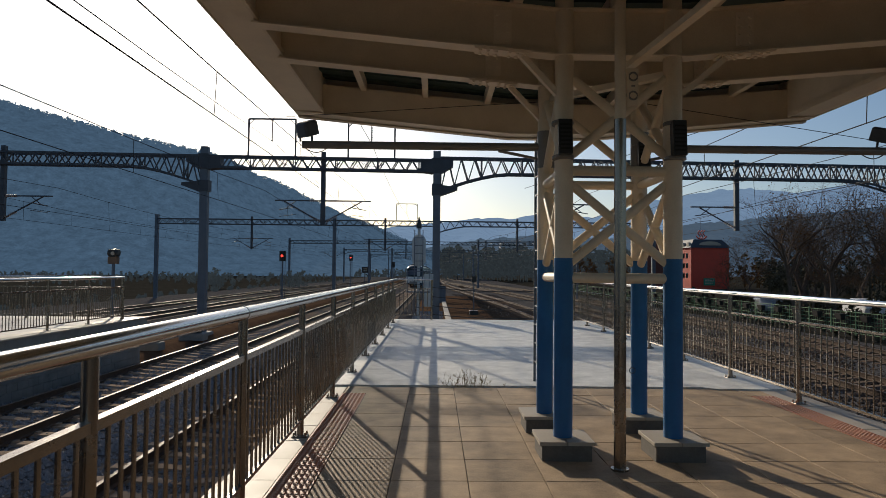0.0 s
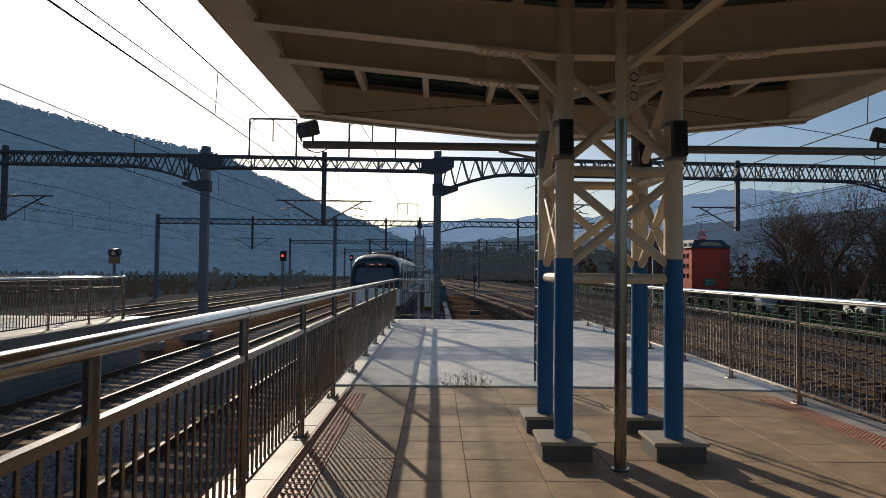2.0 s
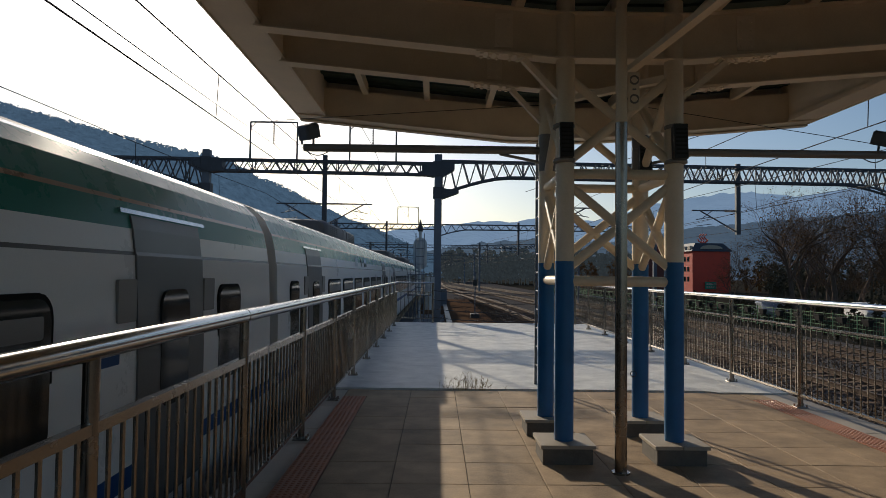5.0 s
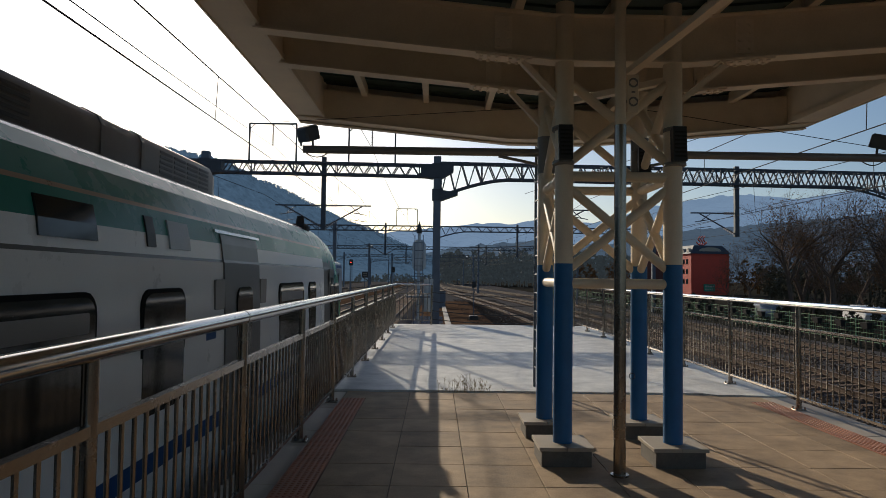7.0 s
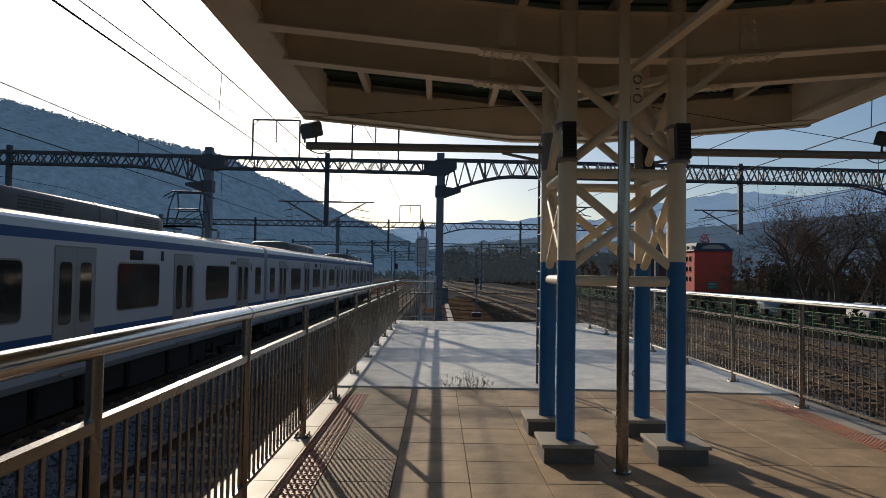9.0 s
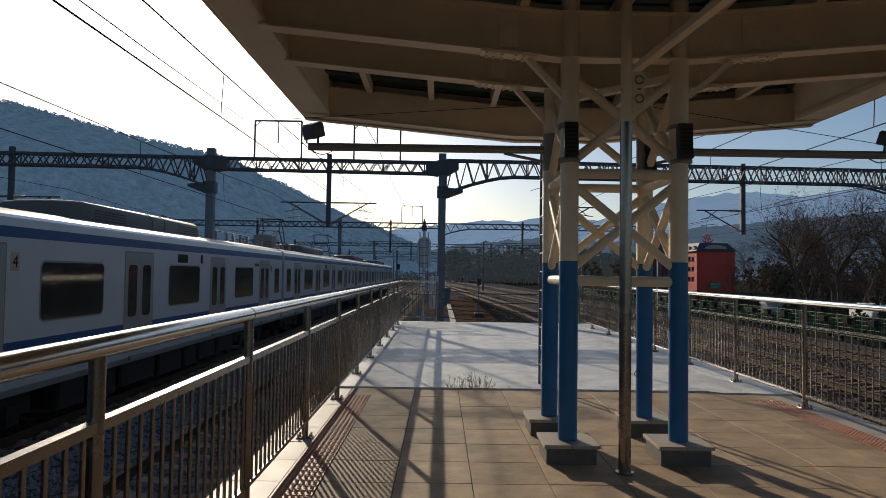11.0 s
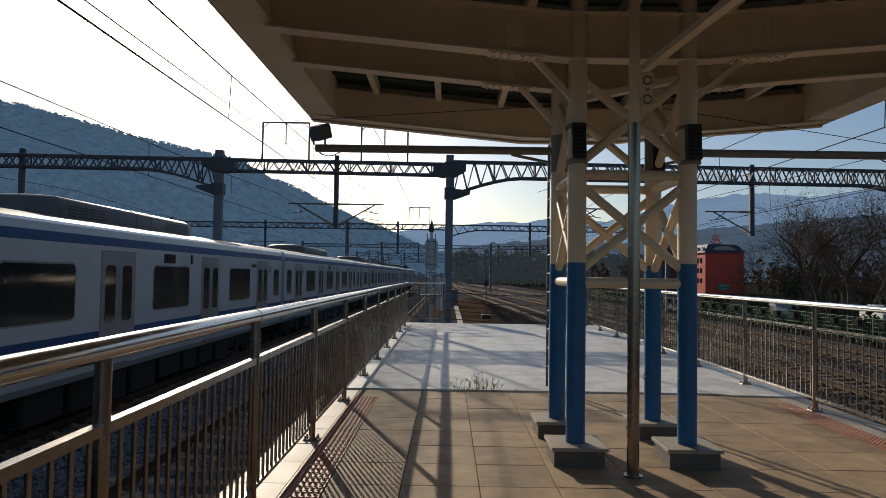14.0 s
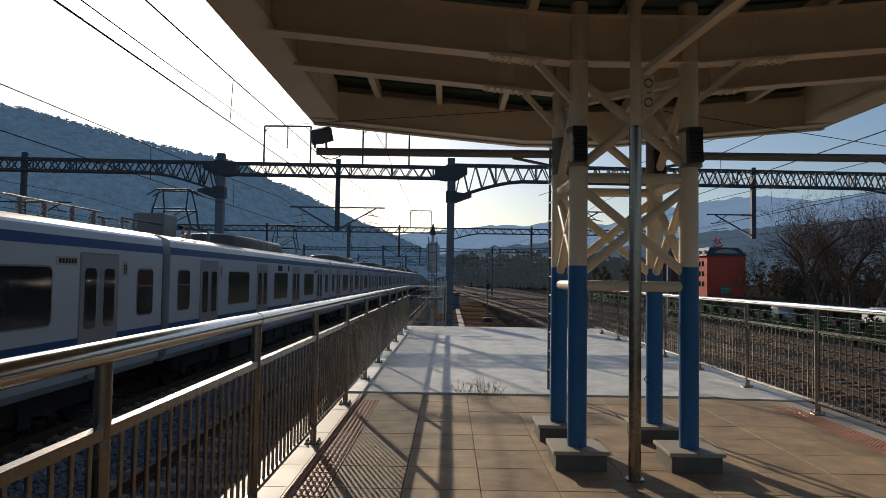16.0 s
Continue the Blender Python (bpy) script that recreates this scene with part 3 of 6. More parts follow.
def plinth(x, y):
    t = thing("plinth", "stone clad column plinth with a capstone", "plinth", group="column plinths", at=(x, y, 0))
    part("base", Shape().box(-0.215, 0.215, -0.215, 0.215, 0.0, 0.138, c=0.006), PLINTH, t)
    cap = Shape()
    cap.box(-0.237, -0.002, -0.237, 0.237, 0.14, 0.17, c=0.005)
    cap.box(0.002, 0.237, -0.237, 0.237, 0.14, 0.17, c=0.005)
    part("capstone", cap, CURB, t)


def steel_pole():
    t = thing("pole", "polished stainless pole standing before the columns", "pole", at=(1.53, 5.51, 0))
    part("tube", Shape().rod((0, 0, 0), (0, 0, 2.9), 0.05, n=24), STEEL_D, t, smooth=True)
    part("upper_tube", Shape().rod((0, 0, 2.9), (0, 0, 4.15), 0.046, n=24), BEIGE, t, smooth=True)
    part("collar", Shape().rod((0, 0, 0), (0, 0, 0.015), 0.075, n=24), STEEL_D, t, smooth=True)
    pl = Shape()
    pl.box(0.05, 0.15, -0.012, 0.0, 3.01, 3.33, c=0.01)
    part("sign_plate", pl, BEIGE, t, "small plate with two round dials")
    dials = Shape()
    for z in (3.10, 3.26):
        for i in range(16):
            a, b = 2 * math.pi * i / 16, 2 * math.pi * (i + 1) / 16
            dials.bar((0.105 + 0.034 * math.cos(a), -0.016, z + 0.034 * math.sin(a)), (0.105 + 0.034 * math.cos(b), -0.016, z + 0.034 * math.sin(b)), 0.006, 0.014)
    dials.box(0.09, 0.12, -0.02, -0.012, 3.175, 3.187)
    part("dial", dials, GREY_T, t)


def speaker_arm(x0, x1, label):
    m = 1 if x1 > x0 else -1
    t = thing("camera_arm", label, "camera arm", group="camera arms", at=(x0, 6.90, 2.92))
    L = x1 - x0
    part("arm", Shape().rod((0, 0, 0), (L, 0, 0.0), 0.042, n=14), GREY_T, t, smooth=True)
    part("clamp", Shape().rod((m * -0.0, 0, -0.22), (m * -0.0, 0, 0.16), 0.093, n=16), GREY_T, t, smooth=True)
    part("stay", Shape().rod((0, 0, -0.14), (m * 0.5, 0, -0.04), 0.016, n=8), GREY_T, t)
    h = Shape()
    a = pose(L + m * -0.06, -0.06, 0.155, 20, 0, 24 * m)
    for q in ((-0.068, 0.068, -0.12, 0.12, -0.075, 0.075),):
        b = Shape().box(*q, c=0.02)
        n = len(h.v)
        h.v += [tuple(a @ Vector(v)) for v in b.v]
        for f in b.f:
            h.face([n + i for i in f])
    part("housing", h, GALV, t, "weathered camera housing")
    br = Shape()
    for d in (-0.06, 0.06):
        br.rod((L - m * 0.04 + d, 0, 0.03), (L - m * 0.04 + d, -0.03, 0.17), 0.012, n=6)
    part("bracket", br, GALV, t)
    cb = Shape().tube([(L - m * (0.02 + 0.25 * i / 8), 0, -0.03 - 0.05 * math.sin(i / 8 * math.pi)) for i in range(9)], 0.006)
    part("cable", cb, BLACK, t)


def speaker(x, y, tilt):
    t = Shape()
    t.loft([[(-0.060, -0.05, z), (0.060, -0.05, z), (0.052, 0.05, z), (-0.052, 0.05, z)] for z in (-0.155, 0.155)])
    o = thing("loudspeaker", "black column loudspeaker strapped to a canopy column", "loudspeaker", group="canopy loudspeakers", at=pose(x, y, 2.80, tilt, 0, 0))
    part("cabinet", t, BLACK, o)
    for z in (0.145, -0.17):
        part("strap", Shape().rod((0, 0.09, z + 0.025), (0, 0.09, z), 0.097, n=14), GREY_T, o)
    g = Shape()
    for i in range(7):
        g.box(-0.048, 0.048, -0.056, -0.05, -0.12 + 0.036 * i, -0.105 + 0.036 * i)
    part("grille", g, DARK_T, o)


def ladder():
    t = thing("ladder", "thin steel ladder up to the canopy edge", "ladder", at=(1.47, 9.48, 0.012))
    for y in (0.0, 0.34):
        part("rail", Shape().rod((0, y, 0), (0, y, 3.75), 0.02, n=8), GALV, t)
    for i in range(13):
        z = 0.3 + 0.27 * i
        part("rung", Shape().rod((0, 0, z), (0, 0.34, z), 0.012, n=6), GALV, t)


def dry_weeds():
    rnd = random.Random(12)
    s = Shape()
    for i in range(60):
        x = 0.44 + rnd.gauss(0, 0.17)
        y = SHEET - 0.01 + rnd.uniform(-0.03, 0.02)
        h = rnd.uniform(0.04, 0.27) * (1.0 - min(0.8, abs(x - 0.45)))
        p = Vector((x, y, 0.0))
        q = p + Vector((rnd.uniform(-0.05, 0.05), rnd.uniform(-0.05, 0.03), max(0.04, h)))
        s.rod(p, q, 0.002, 0.001, n=3, cap=False)
        for j in range(4):
            u = rnd.uniform(0.4, 1)
            a = p.lerp(q, u)
            s.rod(a, a + Vector((rnd.uniform(-0.035, 0.035), rnd.uniform(-0.03, 0.03), rnd.uniform(0.01, 0.05))), 0.0025, 0.001, n=3, cap=False)
    solid("dry_weeds", s, GRASS, "dry brown weeds growing in the slab joint", "weeds", kind="stuff")


canopy()
for px in (1.14, 2.12):
    for py in (5.945, 6.945):
        plinth(px, py)
steel_pole()
speaker_arm(1.14, -1.40, "horizontal steel arm with a camera housing under the canopy")
speaker_arm(2.12, 4.72, "horizontal steel arm with a camera housing over the yard side")
speaker(1.12, 5.79, -6)
speaker(2.12, 5.79, -4)
speaker(2.12, 6.78, -4)
ladder()
dry_weeds()


# ---- overhead line ----
def lattice(s, xa, xb, zt, zb, y, depth, pitch, r=0.022, drop_a=0.0, drop_b=0.0, skew=0.0):
    """Diagonals and chords of a boxed truss; drop_a and drop_b lower the bottom chord at an end (haunch)."""
    def bot(x):
        ua, ub = (x - xa), (xb - x)
        d = 0.0
        if drop_a and ua < 3.0:
            d = drop_a * (1 - ua / 3.0) ** 1.5
        if drop_b and ub < 3.0:
            d = max(d, drop_b * (1 - ub / 3.0) ** 1.5)
        return zb - d
    n = max(2, int(round((xb - xa) / pitch)))
    xs = [xa + (xb - xa) * i / n for i in range(n + 1)]
    for o in (-depth / 2, depth / 2):
        yy = lambda x: y + o + skew * x
        s.bar((xa, yy(xa), zt), (xb, yy(xb), zt), 0.07, 0.09)
        for a, b in zip(xs, xs[1:]):
            s.bar((a, yy(a), bot(a)), (b, yy(b), bot(b)), 0.07, 0.09)
        for i, (a, b) in enumerate(zip(xs, xs[1:])):
            m = (a + b) / 2
            s.bar((a, yy(a), bot(a)), (m, yy(m), zt), 0.05, 0.05)
            s.bar((m, yy(m), zt), (b, yy(b), bot(b)), 0.05, 0.05)
            if i % 3 == 0:
                s.bar((a, yy(a), bot(a)), (a, yy(a), zt), 0.05, 0.05)
    for x in xs[::2]:
        s.bar((x, y - depth / 2 + skew * x, zt), (x, y + depth / 2 + skew * x, zt), 0.05, 0.05)
        s.bar((x, y - depth / 2 + skew * x, bot(x)), (x, y + depth / 2 + skew * x, bot(x)), 0.05, 0.05)


def insulator(s, p, q, r=0.05, n=6):
    p, q = Vector(p), Vector(q)
    s.rod(p, q, r * 0.35, n=6)
    for i in range(n):
        a = p.lerp(q, (i + 0.5) / n)
        d = (q - p).normalized() * 0.02
        s.rod(a - d, a + d, r, r * 0.7, n=8)


def cantilever(parent, x, y, side, z=4.72):
    """Hinged bracket that carries contact and messenger wire to one side of a drop post."""
    a = Shape()
    a.rod((x + 0.1 * side, y, z), (x + 2.15 * side, y, z), 0.032, n=8)
    a.rod((x + 0.1 * side, y, z - 0.95), (x + 1.75 * side, y, z - 0.02), 0.032, n=8)
    a.rod((x + 1.25 * side, y, z - 0.3), (x + 1.95 * side, y, z - 0.42), 0.02, n=6)
    a.rod((x + 0.95 * side, y, z - 0.46), (x + 1.25 * side, y, z - 0.32), 0.02, n=6)
    a.rod((x + 1.2 * side, y, z), (x + 1.7 * side, y, z - 0.4), 0.018, n=6)
    a.rod((x + 1.2 * side, y, z - 0.62), (x + 1.95 * side, y, z - 0.72), 0.014, n=6)
    part("cantilever", a, TRUSS, parent, "hinged overhead line bracket")
    i = Shape()
    insulator(i, (x + 0.12 * side, y, z), (x + 0.62 * side, y, z), 0.07)
    part("insulator", i, PORC, parent)
    i = Shape()
    insulator(i, (x + 0.12 * side, y, z - 0.94), (x + 0.6 * side, y, z - 0.68), 0.07)
    part("insulator", i, PORC, parent)


def wire_loop(parent, x, y, base=6.68):
    w = Shape()
    for d in (-1.05, 1.05):
        w.bar((x + d, y, base), (x + d, y, 8.36), 0.07, 0.07)
        w.bar((x + d, y - 0.12, base), (x + d, y, base + 0.6), 0.04, 0.04)
    w.bar((x - 1.05, y, 8.36), (x + 1.05, y, 8.36), 0.07, 0.07)
    for d in (-1, 1):
        w.bar((x + d * 1.02, y, 8.12), (x + d * 0.8, y, 8.34), 0.04, 0.04)
    part("feeder_frame", w, TRUSS, parent)
    i = Shape()
    insulator(i, (x, y, 8.33), (x, y, 7.35), 0.06, 9)
    part("insulator", i, PORC, parent)


def gantry(y, cols, spans, drops, loops, near=False, skew=0.0, label="steel lattice gantry carrying overhead lines", arms=None):
    g = thing("overhead_gantry", label, "overhead gantry", group="overhead line gantries", at=(0, 0, 0))
    Y = lambda x: y + skew * x
    for x in cols:
        c = Shape()
        c.box(x - 0.17, x + 0.17, Y(x) - 0.17, Y(x) + 0.17, -1.75, 7.05, c=0.02)
        col = part("column", c, GALV, g, "square galvanised steel mast")
        if near:
            f = Shape()
            f.box(x - 0.4, x + 0.4, Y(x) - 0.4, Y(x) + 0.4, -1.7, -1.15, c=0.03)
            part("footing", f, CONC, col, "concrete mast footing")
            part("collar", Shape().box(x - 0.24, x + 0.24, Y(x) - 0.24, Y(x) + 0.24, 6.05, 6.72, c=0.01), TRUSS, col)
            part("collar", Shape().box(x - 0.23, x + 0.23, Y(x) - 0.23, Y(x) + 0.23, 5.05, 5.55, c=0.01), TRUSS, col)
    for xa, xb, da, db in spans:
        s = Shape()
        zt, zb = (6.74, 6.05) if near and xa > 0 else (6.62, 6.12)
        lattice(s, xa, xb, zt, zb, y, 0.5, 0.62 if near else 0.9, drop_a=da, drop_b=db, skew=skew)
        if near:
            for x, d in ((xa, da), (xb, db)):
                m = 1 if x == xa else -1
                s.loft([[(x, Y(x) + o, 6.66), (x + m * 0.55, Y(x) + o, 6.64), (x + m * 0.55, Y(x) + o, 6.1 if not d else 6.35), (x, Y(x) + o, 6.02)] for o in (-0.26, 0.26)])
                if d:
                    s.loft([[(x, Y(x) + o, 5.5), (x + m * 0.75, Y(x) + o, 5.42), (x + m * 0.75, Y(x) + o, 5.3), (x, Y(x) + o, 5.02)] for o in (-0.24, 0.24)])
        part("truss", s, TRUSS, g, "dark steel lattice beam")
    for x, sides in drops:
        d = Shape()
        d.box(x - 0.1, x + 0.1, Y(x) - 0.1, Y(x) + 0.1, 3.62, 6.92, c=0.015)
        part("drop_post", d, TRUSS, g)
        for side in sides:
            cantilever(g, x, Y(x), side)
    for x in loops:
        wire_loop(g, x, Y(x))
    if near:
        # mesh screens in the beam
        for xa, xb in ((-7.9, -6.4), (-4.6, -2.6), (11.4, 13.2)):
            m = Shape()
            n = int((xb - xa) / 0.09)
            for i in range(n):
                a = xa + i * 0.09
                m.bar((a, Y(a) + 0.3, 6.16), (a + 0.42, Y(a) + 0.3, 6.58), 0.008, 0.008)
                m.bar((a + 0.42, Y(a) + 0.3, 6.16), (a, Y(a) + 0.3, 6.58), 0.008, 0.008)
            tagged(part("wire_mesh", m, GALV, g), kind="stuff")
    return g


def wires():
    def line(name, pts, r, label, category="cable"):
        return Shape().tube(pts, r, 5)

    supports = [-22, 30, 67, 114, 160, 205, 255, 310]
    for x, gap in ((TRACK_ITX, 0), (TRACK_METRO, 0), (-17.0, 0), (-21.4, 0), (11.3, 0), (15.7, 0), (6.9, 0)):
        w = thing("overhead_wire", "thin overhead contact wire hung from a messenger wire", "overhead wire", group="overhead wires", at=(x, 0, 0))
        zig = [0.1 if i % 2 else -0.25 for i in range(len(supports))]
        shift = (lambda y: 0.0)
        if x > 5:
            tr = {6.9: bend(6.9, 30, 0.9, 165), 11.3: bend(11.3, 40, 0.9, 215), 15.7: bend(15.7, 40, 5.2, 260)}[x]
            shift = lambda y, tr=tr, x=x: tr(y) - x
        if x < -10:
            tr = bend(x, 60, x + 5.2, 195)
            shift = lambda y, tr=tr, x=x: tr(y) - x
        part("contact_wire", line("w", [(z + shift(y), y, 4.05) for z, y in zip(zig, supports)], 0.0105, ""), WIRE, w)
        m = []
        for i, (ya, yb) in enumerate(zip(supports, supports[1:])):
            for k in range(9):
                u = k / 8
                y = ya + (yb - ya) * u
                z = 5.18 - (1.85 if x == TRACK_ITX else 1.5) * u * (1 - u)
                m.append((shift(y), y, z))
                if 0 < k < 8 and y < 170:
                    zx = zig[i] + (zig[i + 1] - zig[i]) * u
                    part("dropper", Shape().rod((shift(y), y, z), (zx + shift(y), y, 4.05), 0.008, n=4), WIRE, w)
        part("messenger_wire", line("w", m, 0.0105, ""), WIRE, w)
    for x, z in ((-7.35, 7.35), (-2.95, 7.35)):
        pts = []
        for ya, yb in zip(supports, supports[1:]):
            for k in range(8):
                u = k / 8
                pts.append((x, ya + (yb - ya) * u, z - 1.6 * u * (1 - u)))
        solid("feeder_wire", line("w", pts, 0.014, ""), WIRE, "bare feeder wire high over the tracks", "cable", group="feeder wires")
    # short stays at the right of the canopy
    solid("stay_wire", line("w", [(9.5, 22, 6.6), (4.0, 30, 5.4)], 0.012, ""), WIRE, "slanting stay wire above the yard", "cable")
    solid("stay_wire", line("w", [(-2.3, 9.3, 3.75), (1.1, 7.1, 3.45)], 0.004, ""), WIRE, "thin bird wire under the canopy", "cable")
    solid("stay_wire", line("w", [(2.2, 7.1, 3.45), (4.9, 7.1, 3.05)], 0.004, ""), WIRE, "thin bird wire under the canopy", "cable")


gantry(30.1, [-10.3, 0.02, 22.6], [(-30, -10.5, 0, 0.75), (-10.1, -0.18, 0, 0), (0.2, 22.4, 0.8, 0.8)],
       [(-5.08, (-1, 1)), (-18.9, (-1, 1)), (14.0, (-1,)), (5.0, (1,))], [-7.38, -2.95], True, 0.05)
gantry(67, [-28.0, -10.2, -0.05, 22], [(-27.9, -10.3, 0, 0), (-10.1, -0.15, 0, 0), (0.05, 22, 0.7, 0.7)],
       [(-18.5, (-1, 1)), (-5.1, (-1, 1)), (8.2, (-1, 1))], [-2.95], False)
gantry(114, [-25, -11.4, 7.3, 20], [(-25, -11.4, 0, 0), (-11.4, 7.3, 0, 0), (7.3, 20, 0.3, 0.3)], [(-17.5, (-1, 1)), (-5.1, (-1, 1)), (8.6, (-1, 1))], [], False)
gantry(160, [-22, -10.5, 9.0], [(-22, -10.5, 0.6, 0.6), (-10.5, 9.0, 0.6, 0.6)], [(-5.1, (-1, 1)), (3.4, (-1, 1))], [], False)
gantry(205, [-20, 8.5], [(-20, 8.5, 0.6, 0.6)], [(-5.1, (-1, 1)), (2.6, (-1, 1))], [], False)
gantry(255, [-18, 8.5], [(-18, 8.5, 0.6, 0.6)], [(-5.1, (-1, 1))], [], False)
wires()


# ---- trackside ----
def signal(x, y, z, label, lit, h=0.9):
    """A colour light signal on a mast."""
    s = thing("railway_signal", label, "railway signal", group="railway signals", at=(x, y, 0))
    part("mast", Shape().rod((0, 0, -1.6), (0, 0, z), 0.07, n=8), GALV, s)
    part("head", Shape().box(-0.28, 0.28, -0.1, 0.1, z - h / 2, z + h / 2, c=0.05), BLACK, s)
    hood = Shape()
    for k in range(3):
        zz = z - h / 2 + h * (k + 0.5) / 3
        hood.rod((0, -0.1, zz), (0, -0.3, zz), 0.13, n=10)
    part("hood", hood, BLACK, s)
    if lit:
        part("lens", Shape().rod((0, -0.3, z), (0, -0.32, z), 0.11, n=12), lit, s, "glowing red lamp")
    lad = Shape()
    for d in (-0.18, 0.18):
        lad.rod((d, 0.2, -1.6), (d, 0.2, z), 0.02, n=5)
    for k in range(int((z + 1.6) / 0.35)):
        lad.rod((-0.18, 0.2, -1.4 + 0.35 * k), (0.18, 0.2, -1.4 + 0.35 * k), 0.015, n=4)
    part("ladder", lad, GALV, s)


def speed_board(x, y, z):
    s = thing("sign_board", "square dark sign board on a mast", "sign", at=(x, y, 0))
    part("mast", Shape().rod((0, 0, -1.6), (0, 0, z), 0.06, n=8), GALV, s)
    part("board", Shape().box(-0.45, 0.45, -0.03, 0.03, z - 0.45, z + 0.45, c=0.01), BLACK, s)
    bars = Shape()
    for a in (-0.2, 0.1):
        for b in (-0.2, 0.08):
            bars.box(a, a + 0.14, -0.04, -0.03, z + b, z + b + 0.14)
    part("marking", bars, CURB, s)


def signal_mast():
    """Back of a tall signal beyond the platform end: white capsule board, ladder and finial."""
    s = thing("signal_mast", "tall signal mast with a white capsule board and ladder", "railway signal", at=(-0.66, 26.0, 0))
    part("mast", Shape().rod((0, 0, -1.7), (0, 0, 3.3), 0.06, n=12), GALV_W, s, smooth=True)
    part("finial", Shape().rod((0, 0, 3.28), (0, 0, 3.5), 0.11, 0.10, n=10).rod((0, 0, 3.5), (0, 0, 3.74), 0.08, 0.02, n=10), BLACK, s, smooth=True)
    cap = []
    for i in range(24):
        a = 2 * math.pi * i / 24
        cap.append((0.27 * math.cos(a), (0.27 * math.sin(a)) + (0.36 if math.sin(a) > 0 else -0.36)))
    b = Shape()
    b.loft([[(x, 0.14 + d, 2.42 + z) for x, z in cap] for d in (0.0, 0.06)])
    b.loft([[(x * 0.8, 0.12, 2.42 + z * 0.88) for x, z in cap], [(x, 0.14, 2.42 + z) for x, z in cap]])
    part("board", b, GALV_W, s, "pale capsule shaped signal board")
    rear = Shape()
    rear.rod((0.38, 0.7, 0.2), (0.38, 0.7, 1.5), 0.2, n=14)
    part("cabinet", rear, GALV_W, s, smooth=True)
    lad = Shape()
    for d in (-0.16, 0.16):
        lad.rod((d, -0.2, -1.6), (d, -0.2, 3.2), 0.018, n=6)
    for k in range(15):
        lad.rod((-0.16, -0.2, -1.3 + 0.3 * k), (0.16, -0.2, -1.3 + 0.3 * k), 0.014, n=5)
    part("ladder", lad, GALV, s)
    pf = Shape()
    pf.box(-0.45, 0.45, -0.5, 0.1, 0.78, 0.84)
    for d in (-0.42, 0.42):
        pf.rod((d, -0.48, 0.84), (d, -0.48, 1.6), 0.016, n=5)
    pf.rod((-0.42, -0.48, 1.6), (0.42, -0.48, 1.6), 0.016, n=5)
    part("work_platform", pf, GALV, s)


GALV_W = mat("pale_galvanised", (0.42, 0.45, 0.47), 0.5, metal=0.2, var=0.2, scale=3)


def small_yard_things():
    t = thing("cable_trough", "concrete cable trough with loose covers", "cable trough", at=(0.78, 30.0, BED_Z + 0.06))
    for k in range(56):
        part("cover", Shape().box(-0.17, 0.17, 0.02 + 0.9 * k, 0.88 + 0.9 * k, 0.0, 0.09, c=0.01), CURB, t)
    d = thing("dwarf_post", "slim trackside marker post on a concrete foot", "post", at=(2.6, 45, BED_Z))
    part("mast", Shape().rod((0, 0, 0), (0, 0, 3.1), 0.04, n=8), GALV, d)
    part("foot", Shape().box(-0.3, 0.3, -0.3, 0.3, 0, 0.3, c=0.03), BLACK, d)
    part("head", Shape().box(-0.14, 0.14, -0.08, 0.08, 2.2, 2.6, c=0.02), BLACK, d)
    c = thing("relay_cabinet", "grey relay cabinet beside the mast", "cabinet", at=(0.5, 62, BED_Z))
    part("body", Shape().box(-0.45, 0.45, -0.3, 0.3, 0.0, 1.5, c=0.03), GALV, c)
    part("roof", Shape().box(-0.5, 0.5, -0.35, 0.35, 1.5, 1.57, c=0.02), TRUSS, c)
    for x, y, w in ((-9.9, 27.5, 0.5), (-10.1, 24.0, 0.35)):
        k = thing("track_box", "low trackside junction box on concrete", "junction box", group="trackside boxes", at=(x, y, BED_Z + 0.02))
        part("body", Shape().box(-w, w, -0.3, 0.3, 0.0, 0.28, c=0.03), CONC, k)
        part("lid", Shape().box(-w * 0.6, w * 0.6, -0.2, 0.2, 0.28, 0.42, c=0.05), BLACK, k)
    lamp = thing("signal_lamp", "round platform signal lamp on a pole", "railway signal", group="railway signals", at=(-10.3, 21.4, 0))
    part("pole", Shape().rod((0, 0, 0), (0, 0, 1.9), 0.05, n=10), GALV, lamp)
    part("box", Shape().box(-0.16, 0.16, -0.08, 0.08, 1.75, 1.98, c=0.02), mat("ochre_box", (0.17, 0.10, 0.06), 0.7), lamp)
    part("hood", Shape().rod((-0.15, 0, 2.1), (0.17, 0, 2.1), 0.12, n=14).rod((0.0, -0.1, 2.08), (0.0, 0.12, 2.12), 0.13, n=14), BLACK, lamp, smooth=True)
    part("lens", Shape().rod((0.02, -0.11, 2.08), (0.02, -0.13, 2.08), 0.06, n=12), CURB, lamp)


signal_mast()
signal(-12.7, 100, 3.5, "three lamp railway signal showing red", REDLAMP)
signal(-13.3, 58, 2.8, "three lamp railway signal beside the yard tracks", REDLAMP)
signal(-7.0, 110, 2.6, "three lamp railway signal between the tracks", None)
signal(14.9, 70, 3.35, "three lamp railway signal showing red", REDLAMP)
speed_board(-10.6, 100, 1.7)
small_yard_things()


